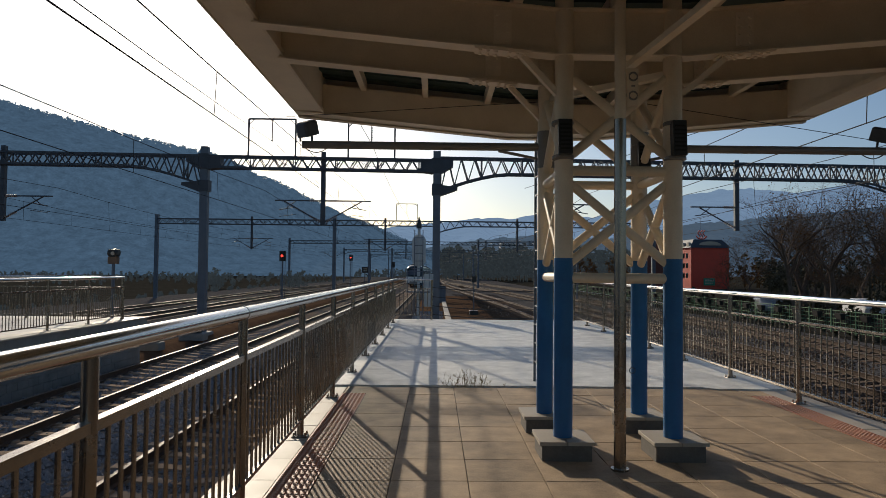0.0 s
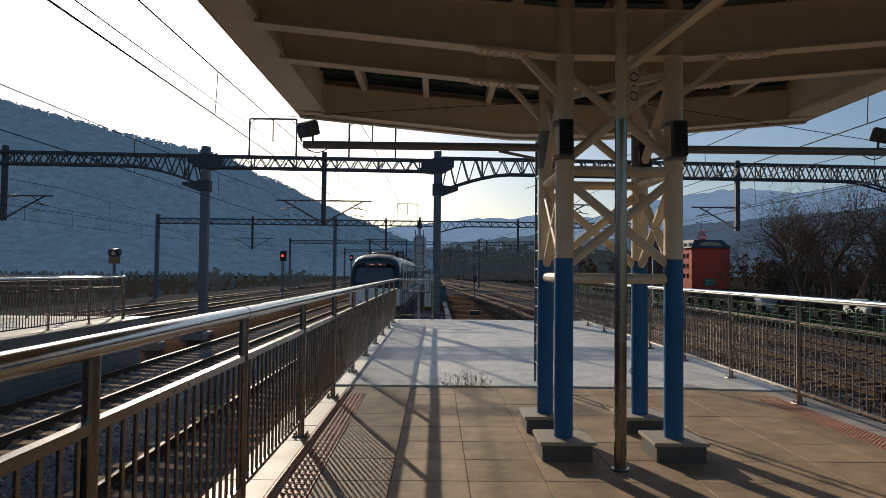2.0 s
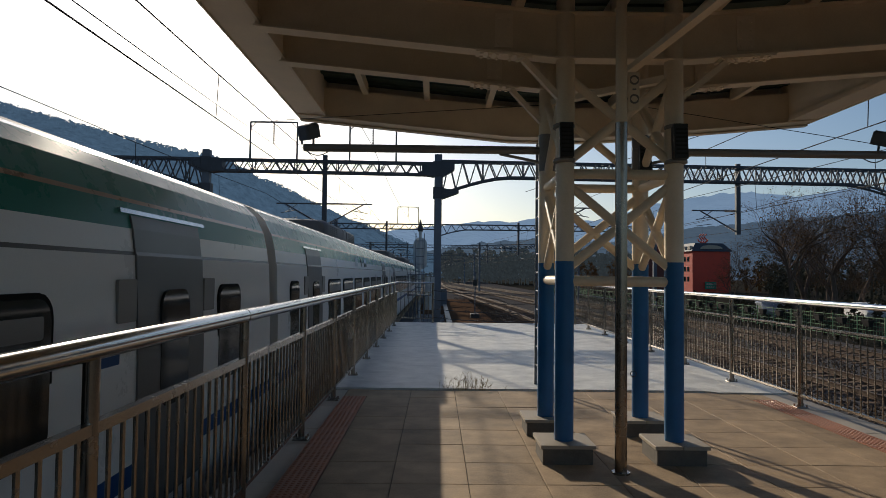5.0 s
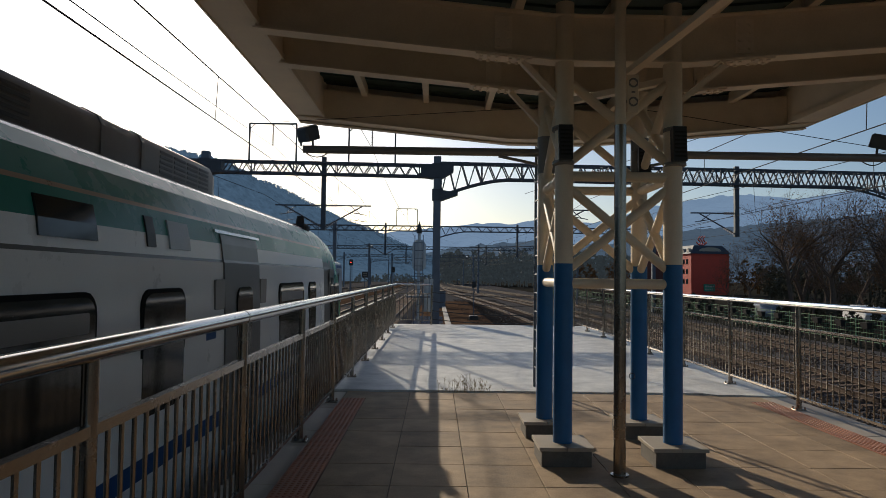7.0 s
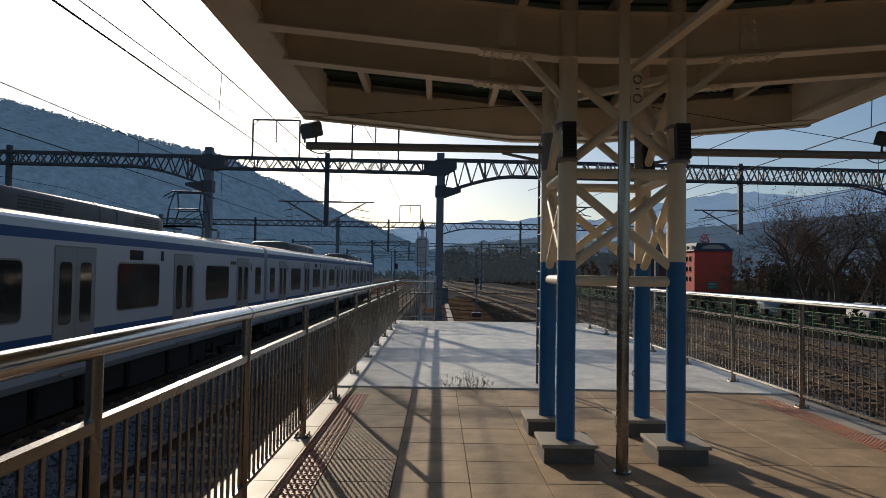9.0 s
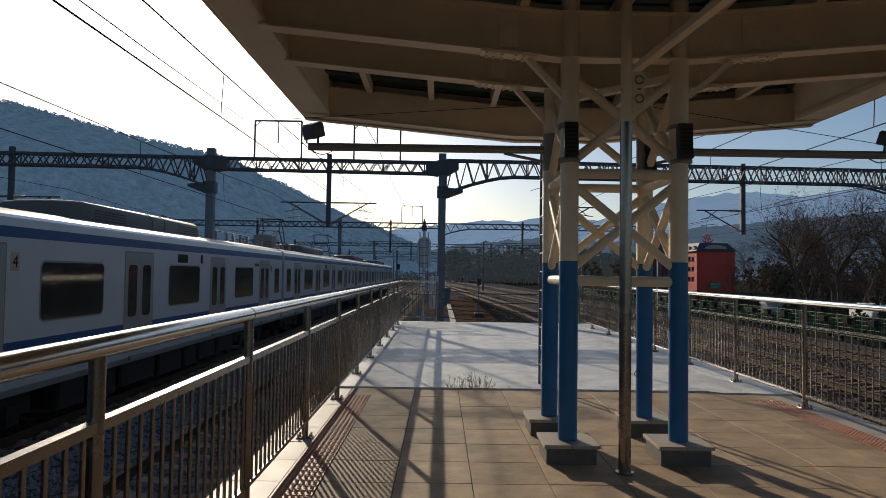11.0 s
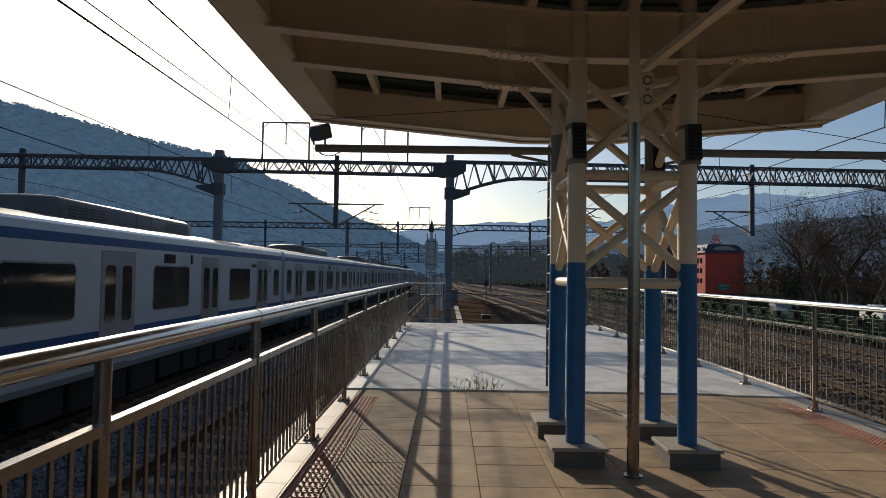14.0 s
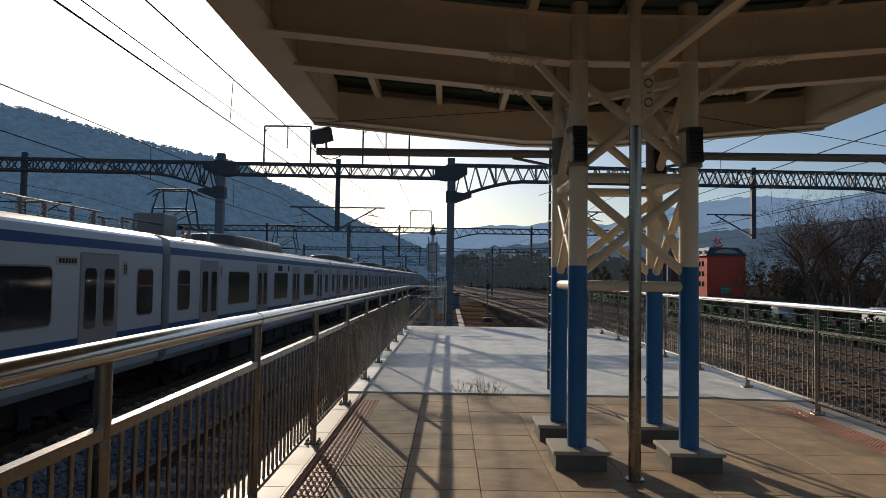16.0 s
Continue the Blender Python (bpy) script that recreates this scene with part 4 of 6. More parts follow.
# ---- hills, woods and houses ----
def ridge_sheet(name, ridge, depth, foot_z, material, label, rough, cell, seed, wavy=0.35):
    """A wooded slope that falls from a ridge line towards the valley. ridge: x, y, z along it."""
    rnd = random.Random(seed)
    pts = []
    for (xa, ya, za), (xb, yb, zb) in zip(ridge, ridge[1:]):
        n = max(1, int(math.hypot(xb - xa, yb - ya) / cell))
        for i in range(n):
            u = i / n
            pts.append((xa + (xb - xa) * u, ya + (yb - ya) * u, za + (zb - za) * u))
    pts.append(ridge[-1])
    rows = 26
    s = Shape()
    for j in range(rows + 1):
        v = j / rows
        for i, (x, y, z) in enumerate(pts):
            fold = noise.noise((x * 0.008, 3.1 + seed, v * 1.5)) * wavy * z * math.sin(v * math.pi)
            h = foot_z + (z - foot_z) * (1 - v) + fold * 0.5
            bump = rough * (noise.noise((x / (cell * 2.2), j * 0.9, seed)) + 0.8 * rnd.uniform(-0.5, 0.5)) * (1.0 if j == 0 else 0.35)
            s.v.append((x + rnd.uniform(-0.3, 0.3) * cell, y - depth * v + rnd.uniform(-0.3, 0.3) * depth / rows, max(foot_z - 2, h + bump * (1 if j < rows else 0))))
    n = len(pts)
    for j in range(rows):
        for i in range(n - 1):
            a = j * n + i
            s.face([a, a + 1, a + n + 1, a + n])
    for i, (x, y, z) in enumerate(pts):
        s.v.append((x, y + depth * 0.2, foot_z))
    b = len(s.v) - n
    for i in range(n - 1):
        s.face([i + 1, i, b + i, b + i + 1])
    return solid(name, s, material, label, "hill", kind="structure")


# slopes glow by themselves; their blue is haze put into the material
ridge_sheet("backdrop", [(-1100, 420, 150), (-620, 480, 146), (-327, 500, 124.5), (-285, 500, 113.5), (-242, 500, 102), (-200, 505, 93.5), (-165, 510, 87), (-148, 520, 79), (-112, 540, 50), (-60, 560, 16), (-20, 580, -2)], 215, -2, HAZED_HILL, "dark wooded hillside with a glow for blue haze", 2.2, 3.2, 1)
ridge_sheet("backdrop", [(-330, 640, 60), (-200, 650, 90), (-172, 650, 92), (-150, 655, 84), (-128, 660, 72), (-92, 670, 56), (-62, 680, 45), (-35, 690, 33), (0, 700, 18), (40, 720, 4)], 150, -2, HAZED_HILL, "wooded spur behind the railway with a glow for blue haze", 2.4, 3.6, 2)
ridge_sheet("backdrop", [(-900, 3000, 60), (-150, 3000, 205), (60, 3000, 225), (190, 3000, 245), (330, 3000, 240), (450, 3000, 262), (700, 3000, 250), (1000, 3000, 330), (1250, 3000, 378), (1420, 3000, 392), (1650, 3000, 372), (1900, 3000, 420), (2300, 3000, 430), (3200, 2700, 300)], 900, -2, HAZED_FAR, "distant mountain range with pale blue haze as its glow", 8, 22, 3, 0.5)


def ridge_trees(ridge, step, seed, label):
    """Crowns that break the line of a wooded ridge, as one piece of stuff."""
    rnd = random.Random(seed)
    s = Shape()
    for (xa, ya, za), (xb, yb, zb) in zip(ridge, ridge[1:]):
        n = max(1, int(math.hypot(xb - xa, yb - ya) / step))
        for i in range(n):
            for q in range(2):
                u = (i + rnd.random()) / n
                h = rnd.uniform(1.5, 4.2)
                c = Vector((xa + (xb - xa) * u, ya + (yb - ya) * u - rnd.uniform(0, 8), za + (zb - za) * u - 1.6))
                s.rod(c - Vector((0, 0, 2)), c + Vector((0, 0, h * 0.8)), 0.25, 0.08, n=4)
                for k in range(4):
                    p = c + Vector((rnd.gauss(0, 0.9), rnd.gauss(0, 0.9), h * (0.25 + 0.22 * k)))
                    for _ in range(10):
                        o = p + Vector((rnd.gauss(0, 0.8), rnd.gauss(0, 0.8), rnd.gauss(0, 0.6))) * (1.25 - 0.2 * k)
                        e = Vector((rnd.uniform(-1, 1), rnd.uniform(-1, 1), rnd.uniform(-1, 1))) * 0.7
                        f = Vector((rnd.uniform(-1, 1), rnd.uniform(-1, 1), rnd.uniform(-1, 1))) * 0.7
                        m = len(s.v)
                        s.v += [tuple(o - e), tuple(o + f), tuple(o + e), tuple(o - f)]
                        s.face([m, m + 1, m + 2, m + 3])
    solid("ridge_woods", s, HAZED_HILL, label, "trees", kind="stuff")


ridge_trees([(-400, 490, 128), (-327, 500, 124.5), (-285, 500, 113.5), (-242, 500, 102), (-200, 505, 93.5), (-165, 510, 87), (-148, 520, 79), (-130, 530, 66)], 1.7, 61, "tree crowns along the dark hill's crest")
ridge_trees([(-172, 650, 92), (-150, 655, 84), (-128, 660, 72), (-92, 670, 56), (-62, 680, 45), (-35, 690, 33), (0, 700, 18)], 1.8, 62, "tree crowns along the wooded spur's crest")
# valley haze is painted as a faint blue glow of the hills
HAZED_MID = mat("hazed_mid_forest", (0.03, 0.035, 0.035), 0.98, var=0.4, scale=0.02, bump=0.0, fine=0.2, spec=0.0, emit=(0.30, 0.44, 0.62), estr=0.21, mottle=0.08)
ridge_sheet("backdrop", [(-200, 1300, 20), (60, 1300, 60), (170, 1300, 72), (330, 1300, 66), (480, 1300, 96), (640, 1300, 112), (820, 1300, 130), (1050, 1250, 150), (1500, 1100, 120)], 500, -2, HAZED_MID, "wooded hills across the valley with blue grey haze as glow", 5, 9, 4, 0.5)


def leaf_clump(s, c, r, rnd, n, size):
    for _ in range(n):
        d = Vector((rnd.gauss(0, 1), rnd.gauss(0, 1), rnd.gauss(0, 0.9)))
        p = c + d.normalized() * r * rnd.uniform(0.3, 1.0)
        a = Vector((rnd.uniform(-1, 1), rnd.uniform(-1, 1), rnd.uniform(-1, 1))) * size
        b = Vector((rnd.uniform(-1, 1), rnd.uniform(-1, 1), rnd.uniform(-1, 1))) * size
        k = len(s.v)
        s.v += [tuple(p - a), tuple(p + b), tuple(p + a), tuple(p - b)]
        s.face([k, k + 1, k + 2, k + 3])


def wood_belt(name, spots, hmin, hmax, seed, material, label, size=0.55, per=90):
    """A far belt of trees: rough trunks with irregular crowns, as one piece of stuff."""
    rnd = random.Random(seed)
    s = Shape()
    for x, y in spots:
        h = rnd.uniform(hmin, hmax)
        s.rod((x, y, -1.8), (x, y, -1.8 + h * 0.7), 0.16, 0.05, n=5)
        for k in range(7):
            u = (k + 1) / 7
            c = Vector((x + rnd.gauss(0, 0.12 * h), y + rnd.gauss(0, 0.12 * h), -1.8 + h * (0.2 + 0.75 * u)))
            leaf_clump(s, c, h * 0.2 * (1.25 - 0.7 * u), rnd, per // 7, size)
    solid(name, s, material, label, "trees", kind="stuff")


SCRUB = mat("winter_scrub", (0.085, 0.078, 0.055), 0.95, var=0.5, scale=1.5, spec=0.0)
# scrub colour plus a weak grey blue emission that imitates distance haze
HAZED_SCRUB = mat("haze_glow_scrub", (0.085, 0.078, 0.055), 0.95, var=0.5, scale=0.5, spec=0.0, emit=(0.24, 0.30, 0.34), estr=0.09, mottle=0.4)
rb = random.Random(5)
wood_belt("far_woods", [(rb.uniform(3, 75), rb.uniform(225, 275)) for _ in range(120)], 8, 13, 21, HAZED_SCRUB, "dark evergreen belt beyond the yard", 0.8, 84)
wood_belt("far_woods", [(rb.uniform(40, 130), rb.uniform(150, 200)) for _ in range(60)], 5, 9, 22, DRYLEAF, "brown winter woods beside the yard", 0.28, 154)
wood_belt("far_woods", [(rb.uniform(-190, -36), rb.uniform(130, 270)) for _ in range(300)], 0.9, 2.4, 23, HAZED_SCRUB, "low winter scrub at the foot of the hill", 0.2, 112)
wood_belt("hedge", [(-31 + rb.uniform(-1, 1) + 0.05 * k, 40 + 1.4 * k) for k in range(110)], 0.5, 1.1, 24, HAZED_SCRUB, "low brown scrub along the outer track", 0.13, 84)


rs = random.Random(91)
wood_belt("far_woods", [(rs.uniform(-40, 2), rs.uniform(302, 335)) for _ in range(70)], 1.5, 4.5, 25, HAZED_SCRUB, "brown winter scrub at the end of the yard", 0.3, 84)


def bare_tree_meshes(seed, height):
    """Trunk, branches and last leaves of a leafless winter tree."""
    rnd = random.Random(seed)
    trunk, twig, leaf = Shape(), Shape(), Shape()

    def grow(p, d, length, r, level):
        n = 3
        for _ in range(n):
            d = (d + Vector((rnd.gauss(0, 0.12), rnd.gauss(0, 0.12), rnd.gauss(0.03, 0.07)))).normalized()
            q = p + d * length / n
            (trunk if level < 2 else twig).rod(p, q, r, r * 0.86, n=7 if level < 2 else 3, cap=False)
            r *= 0.86
            if level >= 1 and level < 5:
                side = (d.cross(Vector((rnd.gauss(0, 1), rnd.gauss(0, 1), rnd.gauss(0, 1)))).normalized() * rnd.uniform(0.6, 1.1) + d).normalized()
                grow(q, side, length * rnd.uniform(0.45, 0.7), r * 0.55, level + 1)
            p = q
        if level < 5:
            for _ in range(3 if level == 0 else 2):
                side = (d + d.cross(Vector((rnd.gauss(0, 1), rnd.gauss(0, 1), rnd.gauss(0, 1)))).normalized() * rnd.uniform(0.35, 0.8)).normalized()
                grow(p, side, length * rnd.uniform(0.6, 0.85), r * 0.75, level + 1)
        elif rnd.random() < 0.35:
            leaf_clump(leaf, p, 0.10, rnd, 2, 0.034)
    grow(Vector((0, 0, 0)), Vector((rnd.uniform(-0.1, 0.1), 0, 1)).normalized(), height * 0.26, height * 0.017, 0)
    return trunk.mesh("trunk", BARK, True), twig.mesh("crown", BARK), leaf.mesh("leaves", DRYLEAF)


def bare_trees():
    kinds = [bare_tree_meshes(s, 8.6) for s in (3, 8, 15)]
    spots = [(24.6, 45, 1.45, 0), (27.6, 46, 1.62, 1), (30.4, 43.5, 1.55, 2), (33.6, 46, 1.66, 0), (37.0, 45, 1.6, 1), (31.5, 56, 1.6, 2), (40.5, 49, 1.66, 0), (44, 42, 1.6, 1), (36.5, 60, 1.6, 2)]
    rnd = random.Random(77)
    for j in range(12):
        spots.append((rnd.uniform(0.50, 0.86) * 52, rnd.uniform(48, 60), rnd.uniform(0.7, 1.05), j % 3))
    for j in range(9):
        y = rnd.uniform(64, 88)
        spots.append((y * (0.55 + 0.04 * j) + rnd.uniform(-0.8, 0.8), y, rnd.uniform(1.6, 1.95), j % 3))
    for i, (x, y, sc, k) in enumerate(spots):
        t = thing("bare_tree", "leafless winter tree with a few dry leaves", "tree", group="bare trees by the yard", at=Matrix.Translation((x, y, -1.75)) @ Matrix.Rotation(i * 1.9, 4, "Z") @ Matrix.Scale(sc, 4))
        for name, me in zip(("trunk", "crown", "leaves"), kinds[k]):
            part(name, me, None, t)


def red_building():
    """Red clad four storey bath house with a dark hipped roof and roof signs."""
    b = thing("red_building", "red clad four storey building with a dark roof", "building", at=pose(61.0, 152, -2.0, 0, 0, 5))
    w, d, h = 8.8, 7.8, 9.4
    part("wall", Shape().box(-w / 2, w / 2, -d / 2, d / 2, -1, h, c=0.05), RED_B, b, "red horizontal cladding")
    for i in range(23):
        part("cladding_board", Shape().box(-w / 2 - 0.03, w / 2 + 0.03, -d / 2 - 0.03, d / 2 + 0.03, 0.2 + 0.4 * i, 0.55 + 0.4 * i), RED_B, b)
    r = Shape()
    r.loft([[(-w / 2 - 0.4, -d / 2 - 0.4, h), (w / 2 + 0.4, -d / 2 - 0.4, h), (w / 2 + 0.4, d / 2 + 0.4, h), (-w / 2 - 0.4, d / 2 + 0.4, h)],
            [(-w / 2 + 1.1, -d / 2 + 1.0, h + 1.9), (w / 2 - 1.1, -d / 2 + 1.0, h + 1.9), (w / 2 - 1.1, d / 2 - 1.0, h + 1.9), (-w / 2 + 1.1, d / 2 - 1.0, h + 1.9)]])
    roof = part("roof", r, TRUSS, b, "dark mansard roof")
    arch = Shape()
    pts = [(2.6 * math.cos(math.pi * i / 12), 0.9 * math.sin(math.pi * i / 12)) for i in range(13)]
    arch.loft([[(x, -d / 2 - 0.1 + o, h + 0.55 + z) for x, z in pts] for o in (0, 0.25)])
    part("roof_sign", arch, CURB, roof, "pale arched sign panel")
    for x, y in ((-w / 2 - 0.05, -2.6), (-w / 2 - 0.05, 0.0), (-w / 2 - 0.05, 2.4)):
        a = Shape()
        pts2 = [(0.7 * math.cos(math.pi * i / 8), 0.8 * math.sin(math.pi * i / 8)) for i in range(9)]
        a.loft([[(x + o, y + q, h + 0.4 + z) for q, z in pts2] for o in (-0.2, 0.9)])
        part("dormer", a, CURB, roof)
    for dx in (-0.6, 0, 0.6):
        part("steam_sign", Shape().tube([(dx + 0.28 * math.sin(i * 0.9), 0.0, h + 2.3 + 0.23 * i) for i in range(9)], 0.14), RED_B, roof, "red rising steam sign")
    part("sign_bowl", Shape().tube([(1.2 * math.cos(math.pi + math.pi * i / 8), 0, h + 2.9 + 0.8 * math.sin(math.pi + math.pi * i / 8)) for i in range(9)], 0.13), RED_B, roof)
    for row in range(3):
        for col in range(2):
            y, z = -1.9 + col * 1.6, 2.6 + row * 2.25
            win = part("window", Shape().box(-w / 2 - 0.09, -w / 2 - 0.02, y - 0.42, y + 0.42, z, z + 1.1), TRUSS, b)
            part("pane", Shape().box(-w / 2 - 0.11, -w / 2 - 0.085, y - 0.36, y + 0.36, z + 0.06, z + 1.04), GLASS_D, win)
    g = Shape().box(-1.6, 1.0, -d / 2 - 0.3, -d / 2 - 0.1, 1.0, 2.6, c=0.02)
    part("green_sign", g, mat("green_sign", (0.02, 0.22, 0.12), 0.5, var=0.1), b, "green sign board with pale bars")
    for i in range(4):
        part("sign_marking", Shape().box(-1.3 + 0.55 * i, -0.9 + 0.55 * i, -d / 2 - 0.33, -d / 2 - 0.3, 1.9, 2.3), CURB, b)
        part("sign_marking", Shape().box(-1.3 + 0.5 * i, -1.0 + 0.5 * i, -d / 2 - 0.33, -d / 2 - 0.3, 1.3, 1.6), CURB, b)
    o = thing("brick_house", "dark brick house with a hipped roof", "building", at=pose(56.5, 168, -2.0, 0, 0, -20))
    part("wall", Shape().box(-3.6, 3.6, -4, 4, -1, 12.0), mat("dark_brick", (0.16, 0.06, 0.045), 0.8, var=0.3), o)
    part("roof", Shape().loft([[(-4, -4.4, 12.0), (4, -4.4, 12.0), (4, 4.4, 12.0), (-4, 4.4, 12.0)], [(-2.5, -2.5, 13.6), (2.5, -2.5, 13.6), (2.5, 2.5, 13.6), (-2.5, 2.5, 13.6)]]), TRUSS, o)


def apartment(x, y, w, h, label):
    a = thing("apartment_block", label, "building", group="far apartment blocks", at=(x, y, -2))
    part("wall", Shape().box(-w / 2, w / 2, -6, 6, 0, h), HAZYWALL, a)
    part("roof", Shape().box(-w / 2 - 0.3, w / 2 + 0.3, -6.3, 6.3, h, h + 0.6), HAZYWALL, a)
    cols, rows = max(2, int(w / 4.5)), int(h / 3)
    wm = Shape().box(-1.2, 1.2, -0.06, 0.0, 0, 1.5).mesh("window", GLASS_D)
    for i in range(cols):
        for j in range(rows):
            part("window", wm, None, a, at=(-w / 2 + w * (i + 0.5) / cols, -6.02, 0.9 + 3.0 * j))


HAZYWALL = mat("pale_render", (0.50, 0.50, 0.50), 0.8, var=0.15, scale=0.3)


def yard_fence():
    f = thing("yard_fence", "green wire mesh fence with flower boxes", "fence", at=(20.3, 0, -1.3))
    posts = [14 + 2.0 * k for k in range(60)]
    pm = Shape().rod((0, 0, 0), (0, 0, 1.2), 0.03, n=6).mesh("post", GREENF)
    for y in posts:
        part("post", pm, None, f, at=(0, y, 0))
    for z in (0.12, 0.32, 0.52, 0.72, 0.92, 1.12):
        part("wire_rail", Shape().box(-0.008, 0.008, 14, 132, z - 0.012, z + 0.012), GREENF, f)
    m = Shape()
    for k in range(590):
        y = 14 + 0.2 * k
        m.box(-0.004, 0.004, y - 0.004, y + 0.004, 0.1, 1.14)
    tagged(part("wire_mesh", m, GREENF, f), kind="stuff")
    bx = Shape()
    bx.loft([[(-0.22, -0.2, 0.26), (-0.04, -0.2, 0.26), (-0.04, 0.2, 0.26), (-0.22, 0.2, 0.26)], [(-0.3, -0.27, 0.56), (-0.02, -0.27, 0.56), (-0.02, 0.27, 0.56), (-0.3, 0.27, 0.56)]])
    bmx = bx.mesh("flower_box", DARK_T)
    for y in posts[3:36:1]:
        b = tagged(part("flower_box", bmx, None, None, at=(20.3, y + 1, -0.85)), "dark plastic flower box hung on the fence", "flower box", "flower boxes")


def parked_car(x, y, paint, rot, label):
    c = thing("parked_car", label, "car", group="parked cars", at=pose(x, y, -1.75, 0, 0, rot))
    prof = [(-2.15, 0.35), (-2.2, 0.75), (-1.95, 0.95), (-1.3, 1.0), (-0.75, 1.42), (0.75, 1.45), (1.45, 1.0), (2.1, 0.88), (2.2, 0.55), (2.1, 0.32)]
    part("body", Shape().loft([[(px * q, w, 0.32 + (pz - 0.32) * q2) for px, pz in prof] for w, q, q2 in ((-0.85, 0.97, 0.9), (-0.75, 1, 1), (0.75, 1, 1), (0.85, 0.97, 0.9))]), paint, c, smooth=True)
    for px in (-1.35, 1.35):
        for w in (-0.78, 0.78):
            wh = part("wheel", Shape().rod((px, w - 0.1, 0.32), (px, w + 0.1, 0.32), 0.32, n=16), BLACK, c)
            part("rim", Shape().rod((px, w - 0.11, 0.32), (px, w + 0.11, 0.32), 0.19, n=12), GALV_W, wh)
    for a, b in ((-0.7, 0.0), (0.06, 0.75)):
        for w in (-0.79, 0.79):
            part("window", Shape().box(a, b, w - 0.03, w + 0.03, 1.05, 1.36), GLASS_D, c)


wood_belt("hedge", [(21.8 + rb.uniform(0, 3.0), 14 + 0.75 * k) for k in range(130)], 0.35, 0.95, 31, SCRUB, "low brown winter shrubs behind the yard fence", 0.10, 105)
wood_belt("hedge", [(25 + rb.uniform(0, 26), 30 + 0.4 * k) for k in range(110)], 0.8, 1.9, 32, SCRUB, "brown winter shrubs under the bare trees", 0.12, 140)
rw = random.Random(44)
wood_belt("far_woods", [(y * rw.uniform(0.50, 0.98), y) for y in (rw.uniform(92, 135) for _ in range(110))], 3.5, 8.0, 33, SCRUB, "brown winter woods behind the bare trees", 0.20, 182)
wood_belt("shrubs", [(-23.8 + rw.uniform(-1.6, 1.6), 112 + rw.uniform(-3, 3)) for _ in range(5)] + [(-37.0 + rw.uniform(-1.5, 1.5), 112 + rw.uniform(-3, 3)) for _ in range(5)], 2.2, 3.8, 34, HAZED_SCRUB, "brown leafless shrubs beside the outer tracks", 0.14, 210)
bare_trees()
red_building()
apartment(70, 640, 16, 30, "pale far apartment block above the trees")
apartment(92, 660, 14, 26, "pale far apartment block above the trees")
apartment(40, 690, 16, 22, "pale far apartment block above the trees")
yard_fence()
CARW = mat("car_white", (0.7, 0.7, 0.7), 0.25, var=0.05)
CARG = mat("car_grey", (0.2, 0.21, 0.22), 0.25, var=0.05)
for px, py, pa, la in ((35, 54, CARW, "white car parked beyond the fence"), (31, 62, CARG, "grey car parked beyond the fence"), (27, 54, CARG, "grey car parked beyond the fence")):
    parked_car(px, py, pa, 80, la)


# ---- trains ----
ZB = -RAIL_Z   # platform height over the rails, for parts in a train's space


def rounded(x, ya, yb, za, zb, r, t, n=4):
    """A flat rounded pane on a car's side, of thickness t outward."""
    pts = []
    for cy, cz, a0 in ((yb - r, zb - r, 0), (ya + r, zb - r, 90), (ya + r, za + r, 180), (yb - r, za + r, 270)):
        for i in range(n + 1):
            a = radians(a0 + 90 * i / n)
            pts.append((cy + r * math.cos(a), cz + r * math.sin(a)))
    s = Shape()
    s.loft([[(x + t * k, y, z) for y, z in pts] for k in (-0.6, 1)])
    return s


def car_body(prof, y0, y1, kinds):
    """Extruded car shell. prof: x, z half profile from the sill to the roof's middle; kinds: material slot by segment."""
    full = prof + [(-x, z) for x, z in reversed(prof[:-1])]
    k2 = kinds + list(reversed(kinds))
    s = Shape()
    s.loft([[(x, y, z + ZB) for x, z in full] for y in (y0, y1)], kf=lambda a, i: k2[i] if 0 <= i < len(k2) else 0)
    return s


def bogies(parent, ys, half=1.0):
    for y in ys:
        s = Shape()
        s.box(-1.15, 1.15, y - 1.6, y + 1.6, 0.42, 0.78, c=0.04)
        for d in (-1.05, 1.05):
            s.box(-1.2, 1.2, y + d - 0.16, y + d + 0.16, 0.3, 0.62)
        part("bogie_frame", s, DARK_T, parent, "dark bogie frame")
        for d in (-1.05, 1.05):
            for w in (-0.75, 0.75):
                part("wheel", Shape().rod((w - 0.07, y + d, 0.43), (w + 0.07, y + d, 0.43), 0.43, n=18), DARK_T, parent)


ITX_P = [(1.30, -0.72), (1.46, -0.50), (1.50, -0.10), (1.50, 1.0), (1.47, 1.72), (1.46, 1.745), (1.44, 1.90), (1.40, 2.08), (1.385, 2.11), (1.30, 2.28), (1.18, 2.40), (1.14, 2.43), (0.80, 2.56), (0.0, 2.64)]
ITX_K = [0, 0, 0, 0, 8, 0, 1, 2, 1, 1, 3, 4, 4]
#        sill .. white .. groove .. green, bronze, green, green, gutter, roof, roof


